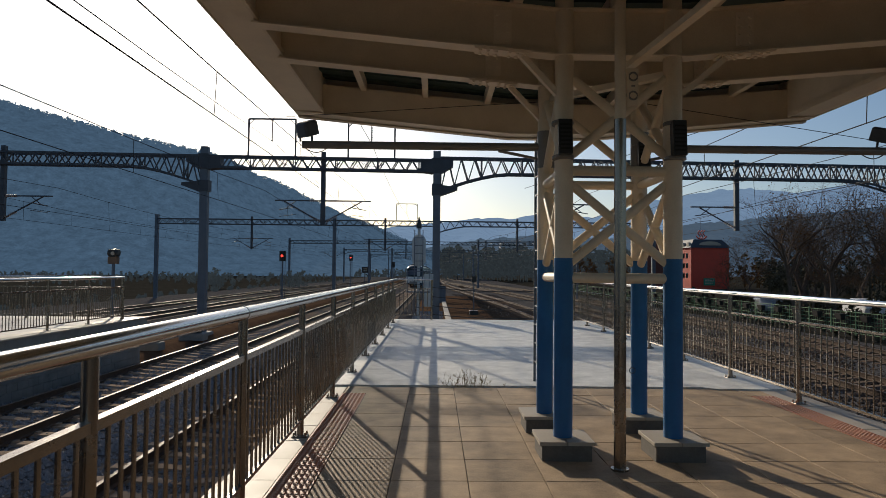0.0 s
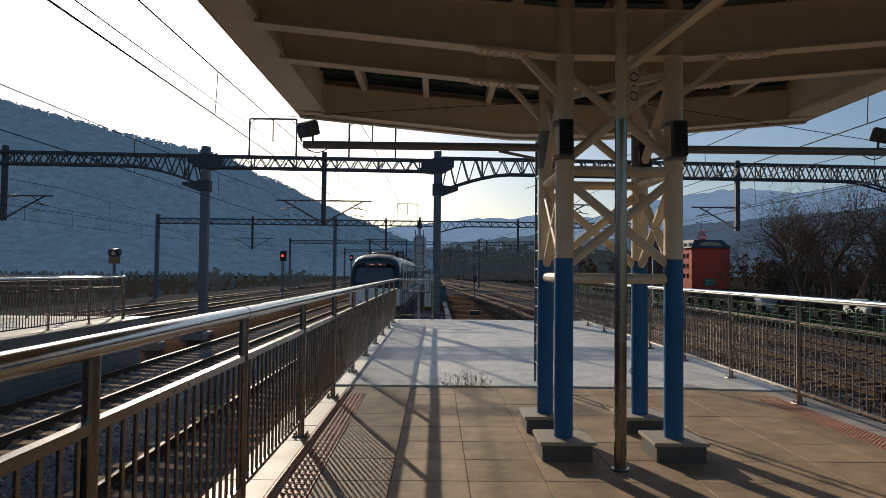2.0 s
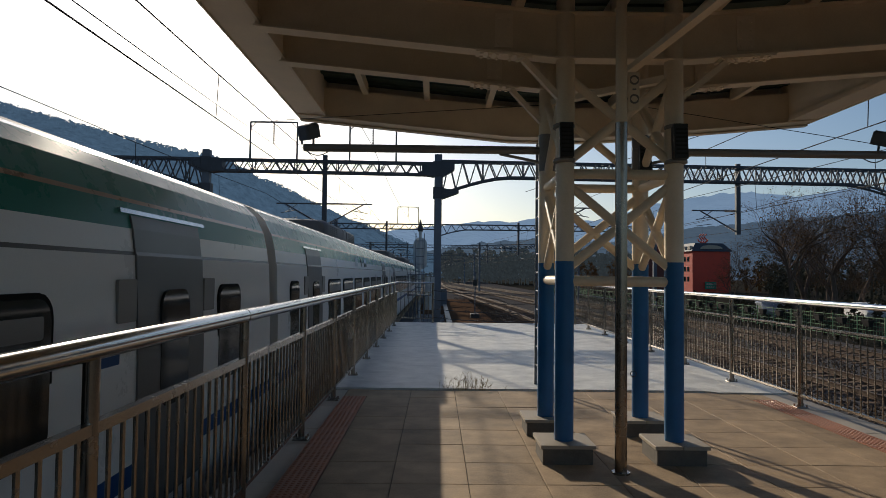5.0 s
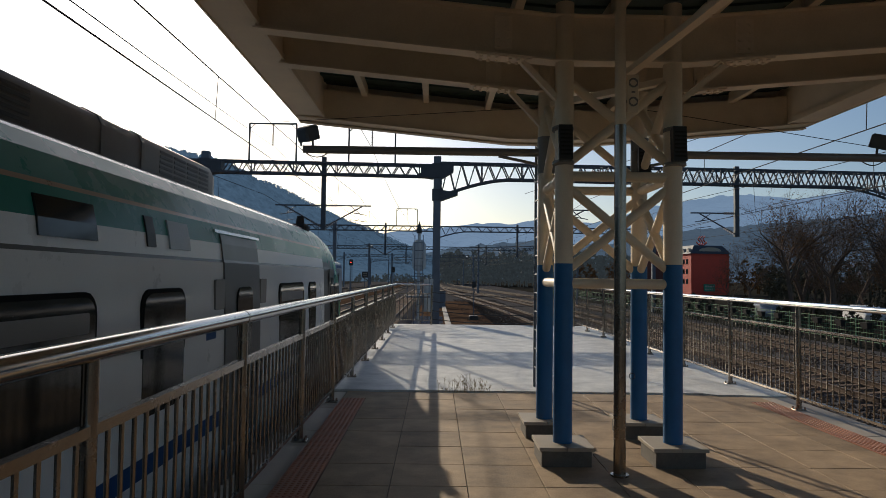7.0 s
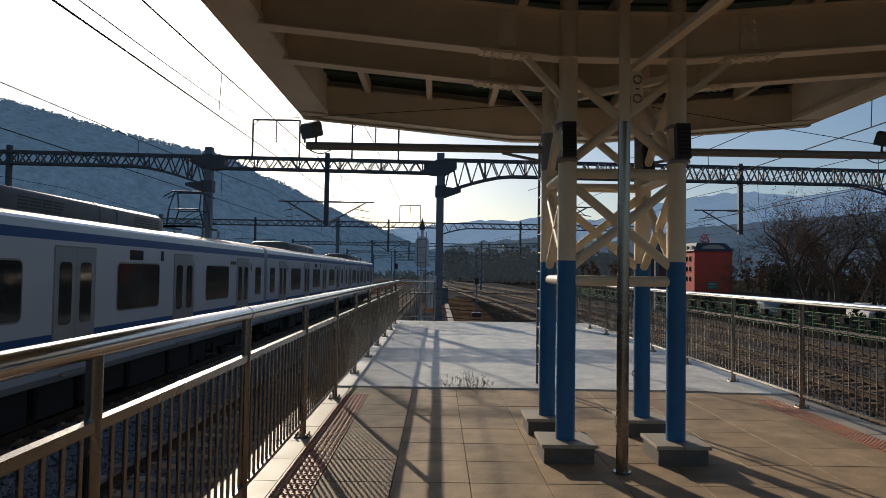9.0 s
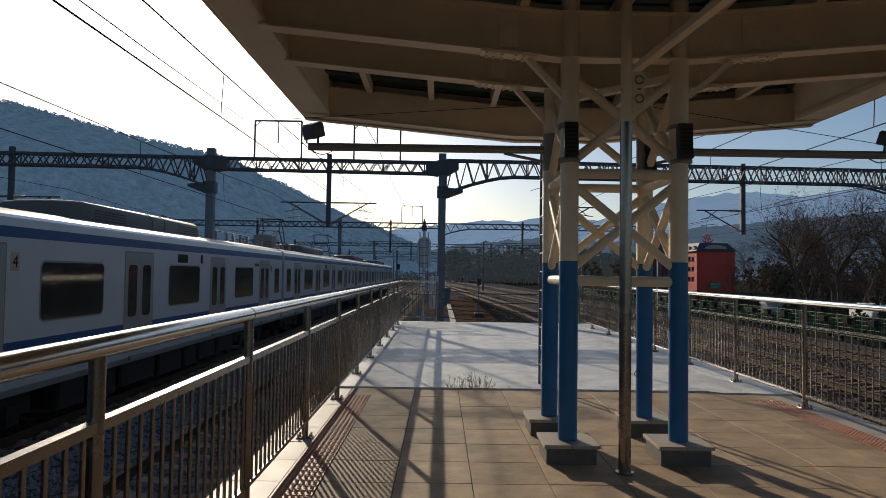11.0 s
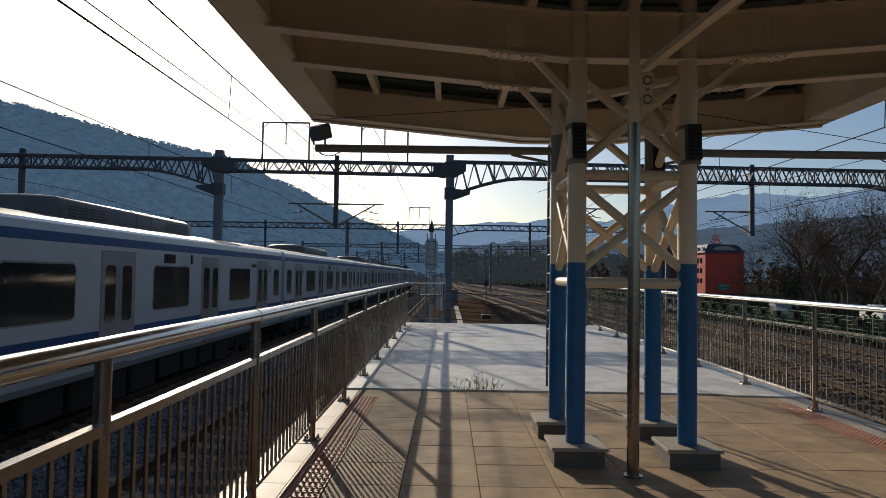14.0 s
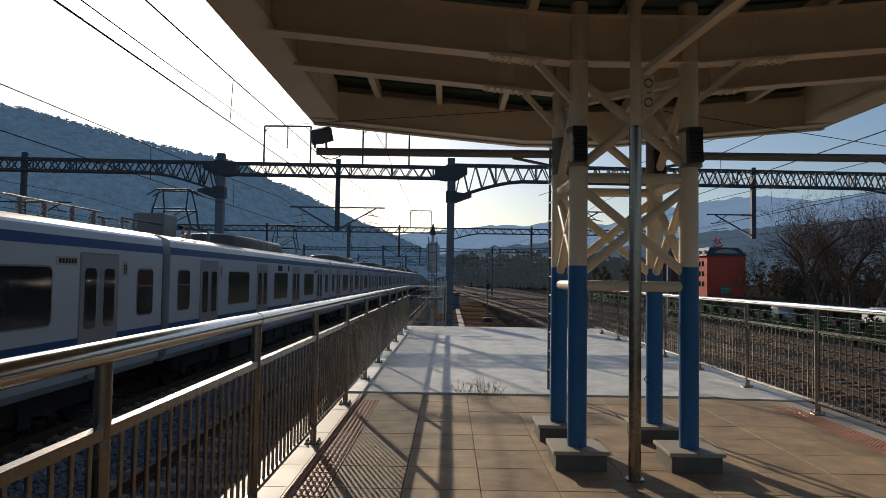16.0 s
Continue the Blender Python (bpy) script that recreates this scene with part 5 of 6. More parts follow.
def roof_unit(parent, ya, yb, half, za, zb, material, name="air_conditioner"):
    """Blunt-ended rounded roof unit with slotted ends and two straps."""
    h = zb - za
    prof = [(half, za), (half, za + 0.60 * h), (half * 0.965, za + 0.78 * h), (half * 0.84, za + 0.92 * h), (half * 0.5, zb - 0.01), (half * 0.2, zb)]
    full = prof + [(-x, z) for x, z in reversed(prof)]
    s = Shape()
    rings = []
    for y, q in ((ya, 0.90), (ya + 0.05, 0.95), (ya + 0.16, 1.0), (yb - 0.30, 1.0), (yb - 0.10, 0.95), (yb, 0.86)):
        rings.append([(x * q, y, ZB + za + (z - za) * q) for x, z in full])
    s.loft(rings)
    u = part(name, s, material, parent, "rounded roof air conditioner", smooth=True)
    mid = (ya + yb) / 2 + 0.2
    for y in (mid - 0.35, mid + 0.35):
        part("strap", Shape().loft([[(x * 1.012, yy, ZB + za + (z - za) * 1.02) for x, z in full] for yy in (y - 0.03, y + 0.03)]), material, u)
    g = Shape()
    for a in (ya + 0.3, yb - 1.75):
        for i in range(4):
            for m in (-1, 1):
                for zz in (0.10, 0.22, 0.34, 0.46, 0.57):
                    x0, z0 = half * 0.999 * m, ZB + za + h * zz
                    g.box(min(x0, x0 + 0.006 * m), max(x0, x0 + 0.006 * m), a + i * 0.34, a + i * 0.34 + 0.29, z0, z0 + h * 0.06)
    tagged(part("grille", g, BLACK, u), kind="stuff")
    return u


def pantograph(parent, y, up, z0=2.66):
    s = Shape()
    zb = ZB + z0
    for x in (-0.7, 0.7):
        for d in (-0.7, 0.7):
            insulator(s, (x, y + d, zb), (x, y + d, zb + 0.26), 0.06, 4)
    p = part("pantograph_insulator", s, PORC, parent)
    f = Shape()
    zf = zb + 0.3
    top = ZB + 3.98 if up else zf + 0.22
    mid = (zf + top) / 2
    for x in (-0.58, 0.58):
        f.bar((x, y - 0.9, zf), (x, y + 0.9, zf), 0.06, 0.06)
        for m in (-1, 1):
            f.rod((x, y + m * 0.25, zf), (x * 0.8, y + m * (0.38 if up else 0.9), mid), 0.025, n=6)
            f.rod((x * 0.8, y + m * (0.38 if up else 0.9), mid), (x * 0.7, y + m * 0.12, top), 0.02, n=6)
    for m in (-1, 1):
        f.rod((-0.46, y + m * (0.38 if up else 0.9), mid), (0.46, y + m * (0.38 if up else 0.9), mid), 0.02, n=6)
        f.rod((-0.58, y + m * 0.25, zf), (0.46, y + m * 0.38, mid), 0.014, n=5)
    for m in (-0.18, 0.18):
        f.rod((-0.45, y + m, top), (0.45, y + m, top), 0.025, n=6)
        for x in (-1, 1):
            f.rod((0.45 * x, y + m, top), (0.72 * x, y + m, top - 0.16), 0.02, n=6)
    for x in (-0.58, 0.58):
        f.bar((x, y - 0.9, zf), (-x, y - 0.9, zf), 0.06, 0.06)
    part("pantograph", f, TRUSS, parent, "diamond shaped current collector" if up else "folded current collector")


def single_arm(parent, y, z0=2.6):
    """Raised single-arm current collector with horned pan head."""
    i = Shape()
    zb = ZB + z0
    for x, d in ((-0.5, 0.5), (0.5, 0.5), (0.0, -0.7)):
        insulator(i, (x, y + d, zb), (x, y + d, zb + 0.3), 0.08, 5)
    part("pantograph_insulator", i, PORC, parent)
    f = Shape()
    zf, top = zb + 0.36, ZB + 3.98
    f.bar((-0.55, y + 0.5, zf), (0.55, y + 0.5, zf), 0.1, 0.1)
    f.bar((0, y + 0.5, zf), (0, y - 0.8, zf), 0.1, 0.1)
    f.rod((0, y + 0.45, zf + 0.05), (0, y - 0.95, zf + 0.62), 0.06, 0.045, n=8)
    f.rod((0.12, y + 0.35, zf), (0.08, y - 0.9, zf + 0.5), 0.02, n=6)
    for x in (-0.06, 0.06):
        f.rod((x, y - 0.95, zf + 0.62), (x * 6, y + 0.35, top - 0.1), 0.028, n=6)
    f.rod((-0.4, y + 0.35, top - 0.1), (0.4, y + 0.35, top - 0.1), 0.022, n=6)
    for d in (0.18, 0.52):
        f.tube([(-0.86, y + d, top - 0.24), (-0.74, y + d, top - 0.07), (-0.52, y + d, top), (0.52, y + d, top), (0.74, y + d, top - 0.07), (0.86, y + d, top - 0.24)], 0.024)
    for x in (-0.4, 0.4):
        f.rod((x, y + 0.18, top), (x, y + 0.52, top), 0.02, n=6)
    f.box(-0.35, 0.35, y - 0.2, y + 0.4, zf - 0.06, zf + 0.2, c=0.03)
    part("pantograph", f, TRUSS, parent, "raised single-arm current collector")


def roof_gear(parent, y, z0=2.62):
    """Switch box, insulators and bus bar on the roof."""
    b = Shape()
    zb = ZB + z0
    b.box(-0.25, 0.55, y + 0.15, y + 0.95, zb, zb + 0.62, c=0.03)
    part("switch_box", b, GREY_T, parent)
    i = Shape()
    for d in (-1.9, -1.35, 0.9, 1.5):
        insulator(i, (-0.2, y + d, zb), (-0.2, y + d, zb + 0.34), 0.08, 5)
        insulator(i, (0.5, y + d, zb), (0.5, y + d, zb + 0.3), 0.07, 5)
    part("insulator", i, PORC, parent)
    r = Shape()
    r.rod((-0.2, y - 1.9, zb + 0.36), (-0.2, y + 1.5, zb + 0.36), 0.025, n=6)
    r.rod((0.5, y - 1.9, zb + 0.32), (0.5, y + 1.5, zb + 0.32), 0.02, n=6)
    part("bus_bar", r, TRUSS, parent)


CAB_RINGS, FRONT = 40, 24


def head_shell(prof, kinds, length, colour, kx0=0.80, kz0=0.62, lean=0.55):
    """Rounded cab end. Runs from y = 0 (tip) to y = length (full section)."""
    fine = []
    for (xa, za), (xb, zb) in zip(prof, prof[1:]):
        n = max(1, int(math.hypot(xb - xa, zb - za) / 0.05))
        fine += [(xa + (xb - xa) * i / n, za + (zb - za) * i / n) for i in range(n)]
    prof = fine + [prof[-1]]
    full = prof + [(-x, z) for x, z in reversed(prof[:-1])]
    rings = []
    N = CAB_RINGS
    zc = 0.55
    for j in range(N + 1):
        u = j / N
        y = length * u ** 1.7
        q = math.sqrt(max(0.0, 1 - (1 - min(1.0, u ** 0.85)) ** 2.4))
        ring = []
        for x, z in full:
            top = z > zc
            kx = kx0 + (1 - kx0) * q
            kz = (kz0 + (1 - kz0) * math.sin(u * math.pi / 2) ** 0.9) if top else (0.8 + 0.2 * q)
            ring.append((x * kx, y + lean * max(0.0, z - 0.7) * (1 - u) ** 2, zc + (z - zc) * kz + ZB))
        rings.append(ring)
    tip = rings[0]
    front = []
    for k in [0.03 + 0.97 * i / FRONT for i in range(FRONT)]:
        front.append([(x * k, y * k + (1 - k) * 0.02 - 0.10 * (1 - k * k), zc + ZB + (z - zc - ZB) * k) for x, y, z in tip])
    rings = front + rings
    s = Shape()
    s.loft(rings, kf=lambda a, i: colour(a, i, rings))
    return s


def itx_colour(a, i, rings):
    if a == -1:
        return 5
    if a == -2:
        return 0
    p = rings[a][i % len(rings[a])]
    n = len(rings[a])
    q = rings[a + 1][(i + 1) % n]
    z = (p[2] + q[2]) / 2 - ZB
    u = max(0, a - FRONT) / CAB_RINGS
    if z > 2.42 and u > 0.5:
        return 4
    if z > 0.62:
        edge = 0.36 + 0.26 * max(0.0, (z - 0.62) / 1.6) ** 1.2
        if u <= edge:
            return 7
        if u < edge + 0.09:
            return 6
        return 1 if z > 1.86 or u < edge + 0.24 else 8
    return (0 if u < 0.66 else 8) if z > -0.40 else 7


def itx_front(parent, sign, y_tip, lit):
    """Windscreen, lamps and bumper of a cab end. sign +1: tip towards -y."""
    def Y(d):
        return y_tip + sign * d
    w = Shape()
    rows = ((0.92, 1.06, 0.06), (1.2, 1.08, 0.12), (1.5, 1.04, 0.24), (1.78, 0.96, 0.40))
    w.loft([[(-hw, Y(d - 0.05 + 0.16), z + ZB), (-hw * 0.5, Y(d - 0.10), z + ZB), (0, Y(d - 0.12), z + ZB), (hw * 0.5, Y(d - 0.10), z + ZB), (hw, Y(d - 0.05 + 0.16), z + ZB)] for z, hw, d in rows], closed=False, caps=False)
    part("windscreen", w, SCREEN_T, parent, "wide dark curved windscreen")
    d = Shape()
    d.loft([[(-hw, Y(k), z + ZB), (hw, Y(k), z + ZB)] for z, hw, k in ((1.86, 0.64, 0.34), (2.08, 0.58, 0.56))], closed=False, caps=False)
    dd = part("destination_display", d, SCREEN_T, parent)
    led = Shape()
    for x0, wd in ((-0.34, 0.05), (-0.27, 0.05), (-0.20, 0.05), (-0.12, 0.04), (0.20, 0.14), (0.42, 0.02)):
        led.box(x0, x0 + wd, min(Y(0.40), Y(0.44)), max(Y(0.40), Y(0.44)), 1.955 + ZB, 1.985 + ZB)
    tagged(part("led_marking", led, LED_T, dd, "orange lit display dots"), kind="stuff")
    for m in (-1, 1):
        h = Shape()
        h.rod((m * 0.86, Y(0.12), 0.36 + ZB), (m * 0.86, Y(-0.02), 0.36 + ZB), 0.10, n=14)
        part("headlight", h, BLACK, parent)
        part("lamp_lens", Shape().rod((m * 0.86, Y(-0.02), 0.36 + ZB), (m * 0.86, Y(-0.03), 0.36 + ZB), 0.075, n=14), CURB, parent)
    for m in (-1, 1):
        d = rounded(1.495 * m, min(Y(1.88), Y(2.40)), max(Y(1.88), Y(2.40)), -0.1 + ZB, 1.72 + ZB, 0.04, 0.008 * m)
        dr = part("cab_door", d, CAB_T, parent, "narrow grey cab door")
        part("door_window", rounded(1.503 * m, min(Y(1.98), Y(2.28)), max(Y(1.98), Y(2.28)), 0.72 + ZB, 1.56 + ZB, 0.06, 0.01 * m), GLASS_D, dr)
        part("cab_window", rounded(1.484 * m, min(Y(1.15), Y(1.75)), max(Y(1.15), Y(1.75)), 0.70 + ZB, 1.45 + ZB, 0.12, 0.014 * m), GLASS_D, parent)
    b = Shape()
    b.box(-0.9, 0.9, min(Y(-0.05), Y(0.3)), max(Y(-0.05), Y(0.3)), -0.62 + ZB, -0.12 + ZB, c=0.06)
    part("bumper", b, GREY_T, parent)
    lg = Shape()
    for k, wd in enumerate((0.05, 0.13, 0.15)):
        lg.box(-0.24 + 0.17 * k, -0.24 + 0.17 * k + wd, min(Y(-0.04), Y(-0.02)), max(Y(-0.04), Y(-0.02)), 0.28 + ZB, 0.44 + ZB)
    part("emblem", lg, BLUE_T, parent)


def side_panel(kind, w, za, zb, m, material, proud):
    """A panel of width w that follows the intercity car's side between two heights."""
    def side(z):
        for (xa, z0), (xb, z1) in zip(ITX_P, ITX_P[1:]):
            if z0 <= z <= z1:
                return xa + (xb - xa) * (z - z0) / (z1 - z0)
        return ITX_P[0][0]
    zs = [za] + [z for _, z in ITX_P if za + 0.02 < z < zb - 0.02] + [zb]
    s = Shape()
    s.loft([[((side(z) + proud) * m, 0, z + ZB), ((side(z) + proud) * m, w, z + ZB), ((side(z) - 0.02) * m, w, z + ZB), ((side(z) - 0.02) * m, 0, z + ZB)] for z in zs])
    return s.mesh(kind, material)


def itx_train():
    t = thing("intercity_train", "white and green intercity train speeding along the platform", "train", at=(TRACK_ITX, 0, RAIL_Z))
    P, N = 20.42, 8
    mats = [WHITE_T, GREEN_T, BRONZE_T, SILVER_T, ROOF_T, MASK_T, LIME_T, MASK_T, CAB_T]
    cache = {}

    def pane(kind, ya, yb, za, zb, r, m, material, thick):
        key = (kind, round(yb - ya, 2), round(za, 2), round(zb, 2), m)
        if key not in cache:
            cache[key] = rounded(1.487 * m, 0, yb - ya, za + ZB, zb + ZB, r, thick * m).mesh(kind, material)
        return cache[key]
    doors_m = {m: side_panel("door", 1.25, -0.05, 1.99, m, DOOR_T, 0.014) for m in (1, -1)}
    runners = {m: side_panel("runner", 1.55, 2.0, 2.03, m, SILVER_T, 0.02) for m in (1, -1)}
    panels = {(m, w2): side_panel("panel", w2, 1.80, 2.02, m, mt, 0.012) for m in (1, -1) for w2, mt in ((0.6, GLASS_D), (0.14, BLACK), (0.42, GALV_W))}
    for c in range(N):
        first, last = c == 0, c == N - 1
        y0 = 0.0 if first else c * P + 0.28
        L = P + 0.28 if first else (19.85 if last else P)   # length of this car
        a = y0 + (2.9 if first else 0.2)
        b = y0 + L - (2.9 if last else 0.2)
        body = part("car_body", car_body(ITX_P, a, b, ITX_K), mats, t, "white car body with a green roof band")
        if first or last:
            h = head_shell(ITX_P, ITX_K, 2.92, itx_colour)
            if last:
                h.v = [(x, y0 + L - y, z) for x, y, z in h.v]
            part("cab", h, mats, t, "rounded cab end with black mask", smooth=True)
            itx_front(t, 1 if first else -1, y0 if first else y0 + L, True)
        if not last:
            g = Shape()
            g.loft([[(x * 0.93, y, ZB + 0.1 + (z - 0.1) * 0.95) for x, z in ITX_P + [(-x, z) for x, z in reversed(ITX_P[:-1])]] for y in (b - 0.05, b + 0.45)])
            part("gangway", g, BELLOWS, t, "dark grey gangway bellows")
        # windows and doors; positions from the car's front end
        wins = [] if first or c == 2 else [(0.9, 1.5)]
        wins += [(4.12 + 1.99 * k, 5.72 + 1.99 * k) for k in range(6)]
        doors = [2.18, 16.65]
        if first:
            wins = [(3.75, 4.4), (4.8, 6.4), (9.6, 10.4), (11.0, 12.6), (12.95, 14.5), (14.9, 16.5), (18.68, 19.36)]
            doors = [7.6, 17.0]
        if last:
            wins = [(L - q, L - p) for p, q in ((3.75, 4.4), (4.8, 6.4), (9.6, 10.4), (11.0, 12.6), (12.95, 14.5), (14.9, 16.5), (18.7, 19.3))]
            doors = [L - 8.6, L - 18.4]
        if not (first or last):
            wins.append((18.3, 19.0))
        for m in (1, -1):
            for wa, wb in wins:
                z0, z1 = (0.62, 1.50) if wb - wa > 1.0 else (0.58, 1.50)
                w = part("window", pane("window", wa, wb, z0, z1, 0.14, m, RUBBER, 0.012), None, body, at=(0, y0 + wa, 0))
                part("pane", pane("pane", wa + 0.03, wb - 0.03, z0 + 0.03, z1 - 0.03, 0.12, m, GLASS_D, 0.018), None, w, at=(0, 0.03, 0))
                if wb - wa > 1.0:
                    part("blind", pane("blind", wa + 0.1, wb - 0.1, z1 - 0.24, z1 - 0.12, 0.02, m, GREY_T, 0.020), None, w, at=(0, 0.1, 0))
            for d in doors:
                dr = part("door", doors_m[m], None, body, "grey plug door", at=(0, y0 + d, 0))
                part("door_window", pane("door_window", d + 0.36, d + 0.90, 0.62, 1.48, 0.14, m, GLASS_D, 0.03), None, dr, at=(0, 0.36, 0))
                part("door_runner", runners[m], None, body, at=(0, y0 + d - 0.15, -0.0))
                for o in (-0.28, 1.27):
                    part("sensor_panel", pane("sensor", d, d + 0.26, 1.28, 1.56, 0.02, m, GREY_T, 0.014), None, body, at=(0, y0 + d + o, 0))
                part("number_panel", pane("number", d, d + 0.26, 0.92, 1.12, 0.015, m, BLUE_T, 0.012), None, body, "blue car number sign with pale marks", at=(0, y0 + d + (1.30 if first else -0.5), 0))
            for o, w2, mt in (((8.3, 0.6, GLASS_D), (9.6, 0.14, BLACK), (10.0, 0.42, GALV_W)) if last else ((10.5, 0.6, GLASS_D), (9.75, 0.14, BLACK), (8.5, 0.42, GALV_W))):
                part("side_display" if mt is GLASS_D else "vent", panels[m, w2], None, body, at=(0, y0 + o, 0))
            part("stripe", Shape().box(min(1.497 * m, 1.503 * m), max(1.497 * m, 1.503 * m), a, b, 0.20 + ZB, 0.34 + ZB), BLUE_T, body, "blue waist stripe")
            if c == 2:
                xa, xb = min(1.488 * m, 1.502 * m), max(1.488 * m, 1.502 * m)
                for ya, yb, za, zb2 in ((0.08, 0.20, 0.90, 1.17), (0.30, 0.50, 0.90, 1.32), (0.24, 0.58, 1.10, 1.16), (0.66, 0.78, 0.92, 1.17), (0.86, 0.98, 0.92, 1.17), (0.74, 0.90, 1.02, 1.08), (1.10, 1.24, 1.02, 1.30), (1.32, 1.50, 1.06, 1.30), (1.14, 1.42, 0.80, 0.94)):
                    part("emblem", Shape().loft([[(x, y0 + ya - 0.03, za + ZB), (x, y0 + yb - 0.03, za + ZB), (x, y0 + yb + 0.03, zb2 + ZB), (x, y0 + ya + 0.03, zb2 + ZB)] for x in (xa, xb)]), DARK_T, body, "plain dark emblem block")
                for k in range(10):
                    part("emblem", Shape().box(xa, xb, y0 + 0.04 + 0.105 * k, y0 + 0.115 + 0.105 * k, 0.73 + ZB, 0.85 + ZB), DARK_T, body)
                sw = Shape()
                sw.loft([[(x, y0 + 0.16 + 1.1 * u, 1.27 + 0.18 * math.sin(min(1.57, u * 3.2)) + ZB) for u in (0, 0.1, 0.2, 0.35, 0.5, 0.75, 1)] + [(x, y0 + 0.16 + 1.1 * u, 1.30 + 0.055 * (1 - u) + 0.17 * math.sin(min(1.57, u * 3.2)) + ZB) for u in (1, 0.75, 0.5, 0.35, 0.2, 0.1, 0)] for x in (xa, xb)])
                part("emblem", sw, GREEN_T, body, "green swoosh emblem")
        roof_unit(body, y0 + (5.2 if c == 6 else 7.45), y0 + 12.8, 0.92, 2.50, 2.90 if c != 6 else 3.02, UNIT_T)
        bogies(body, (y0 + 3.4, y0 + 17.0))
        und = Shape()
        und.box(-1.25, 1.25, y0 + 5.6, y0 + 14.8, 0.28, 0.62, c=0.05)
        part("underframe", und, DARK_T, body)
        if c == 1:
            for fa, fb, fz in ((5.2, 7.2, 2.80), (13.2, 18.9, 2.88)):
                part("roof_duct", Shape().box(-0.95, 0.95, y0 + fa, y0 + fb, 2.48 + ZB, fz + ZB, c=0.05), UNIT_T, body, "long low roof duct")
            part("switch_box", Shape().box(-0.10, 0.58, y0 + 1.6, y0 + 2.2, 2.52 + ZB, 3.38 + ZB, c=0.03), UNIT_T, body)
        if c == 0:
            ins = Shape()
            for d in (17.6, 18.3, 19.0, 19.7):
                insulator(ins, (0.35, d, 2.56 + ZB), (0.35, d, 2.80 + ZB), 0.08, 5)
            part("roof_insulator", ins, PORC, body)
            part("roof_cable", Shape().tube([(0.35, 17.4, 2.80 + ZB), (0.35, 19.2, 2.84 + ZB), (0.35, 20.2, 2.76 + ZB)], 0.03), BLACK, body)
        if c == 1:
            pantograph(body, y0 + 4.0, False, 2.6)
        if c == 6:
            single_arm(body, y0 + 16.0, 2.58)
            roof_gear(body, y0 + 18.6, 2.55)
        if first or last:
            yy = y0 + 3.5 if first else y0 + L - 3.0
            an = Shape().rod((1.05, yy, 2.42 + ZB), (1.05, yy, (2.82 if first else 2.66) + ZB), 0.09, 0.06, n=10)
            an.box(0.91, 1.19, yy - 0.17, yy + 0.17, 2.36 + ZB, 2.52 + ZB, c=0.04)
            part("antenna", an, DARK_T, body, "dark roof antenna")
    return t


BRONZE_T = mat("bronze_line", (0.30, 0.19, 0.10), 0.3, metal=0.4, var=0.1, obj=True)
SILVER_T = mat("silver_trim", (0.6, 0.6, 0.6), 0.2, metal=1.0, var=0.08, obj=True)
SCREEN_T = mat("cab_screen", (0.085, 0.095, 0.125), 0.10, var=0.25, bump=0.0, obj=True)
LED_T = mat("orange_led", (0.6, 0.2, 0.05), 0.5, emit=(1.0, 0.30, 0.06), estr=1.2)
MASK_T = mat("cab_mask", (0.030, 0.045, 0.052), 0.16, var=0.2, obj=True)

MET_P = [(1.40, -0.30), (1.52, -0.16), (1.56, 0.34), (1.56, 0.53), (1.56, 1.2), (1.56, 2.05), (1.55, 2.21), (1.53, 2.34), (1.50, 2.385), (1.30, 2.46), (0.85, 2.55), (0.0, 2.60)]
MET_K = [0, 0, 1, 0, 0, 1, 0, 2, 3, 3, 3]


def metro_colour(a, i, rings):
    if a < 0:
        return 4 if a == -1 else 0
    p = rings[a][i % len(rings[a])]
    z = p[2] - ZB
    u = max(0, a - FRONT) / CAB_RINGS
    if u < 0.3 and 0.4 < z < 1.9:
        return 4
    if z > 2.3:
        return 3 if u > 0.3 else 2
    if 2.0 < z <= 2.25 and u > 0.35:
        return 1
    return 0


def number_text(txt, size, material, parent, at, label=""):
    cu = bpy.data.curves.new("door_number", "FONT")
    cu.body, cu.size, cu.align_x, cu.extrude = txt, size, "CENTER", 0.002
    ob = new("door_number", cu)
    me = bpy.data.meshes.new_from_object(ob.evaluated_get(bpy.context.evaluated_depsgraph_get()))
    bpy.data.objects.remove(ob)
    me.materials.append(material)
    return part("door_number", me, None, parent, at=at)


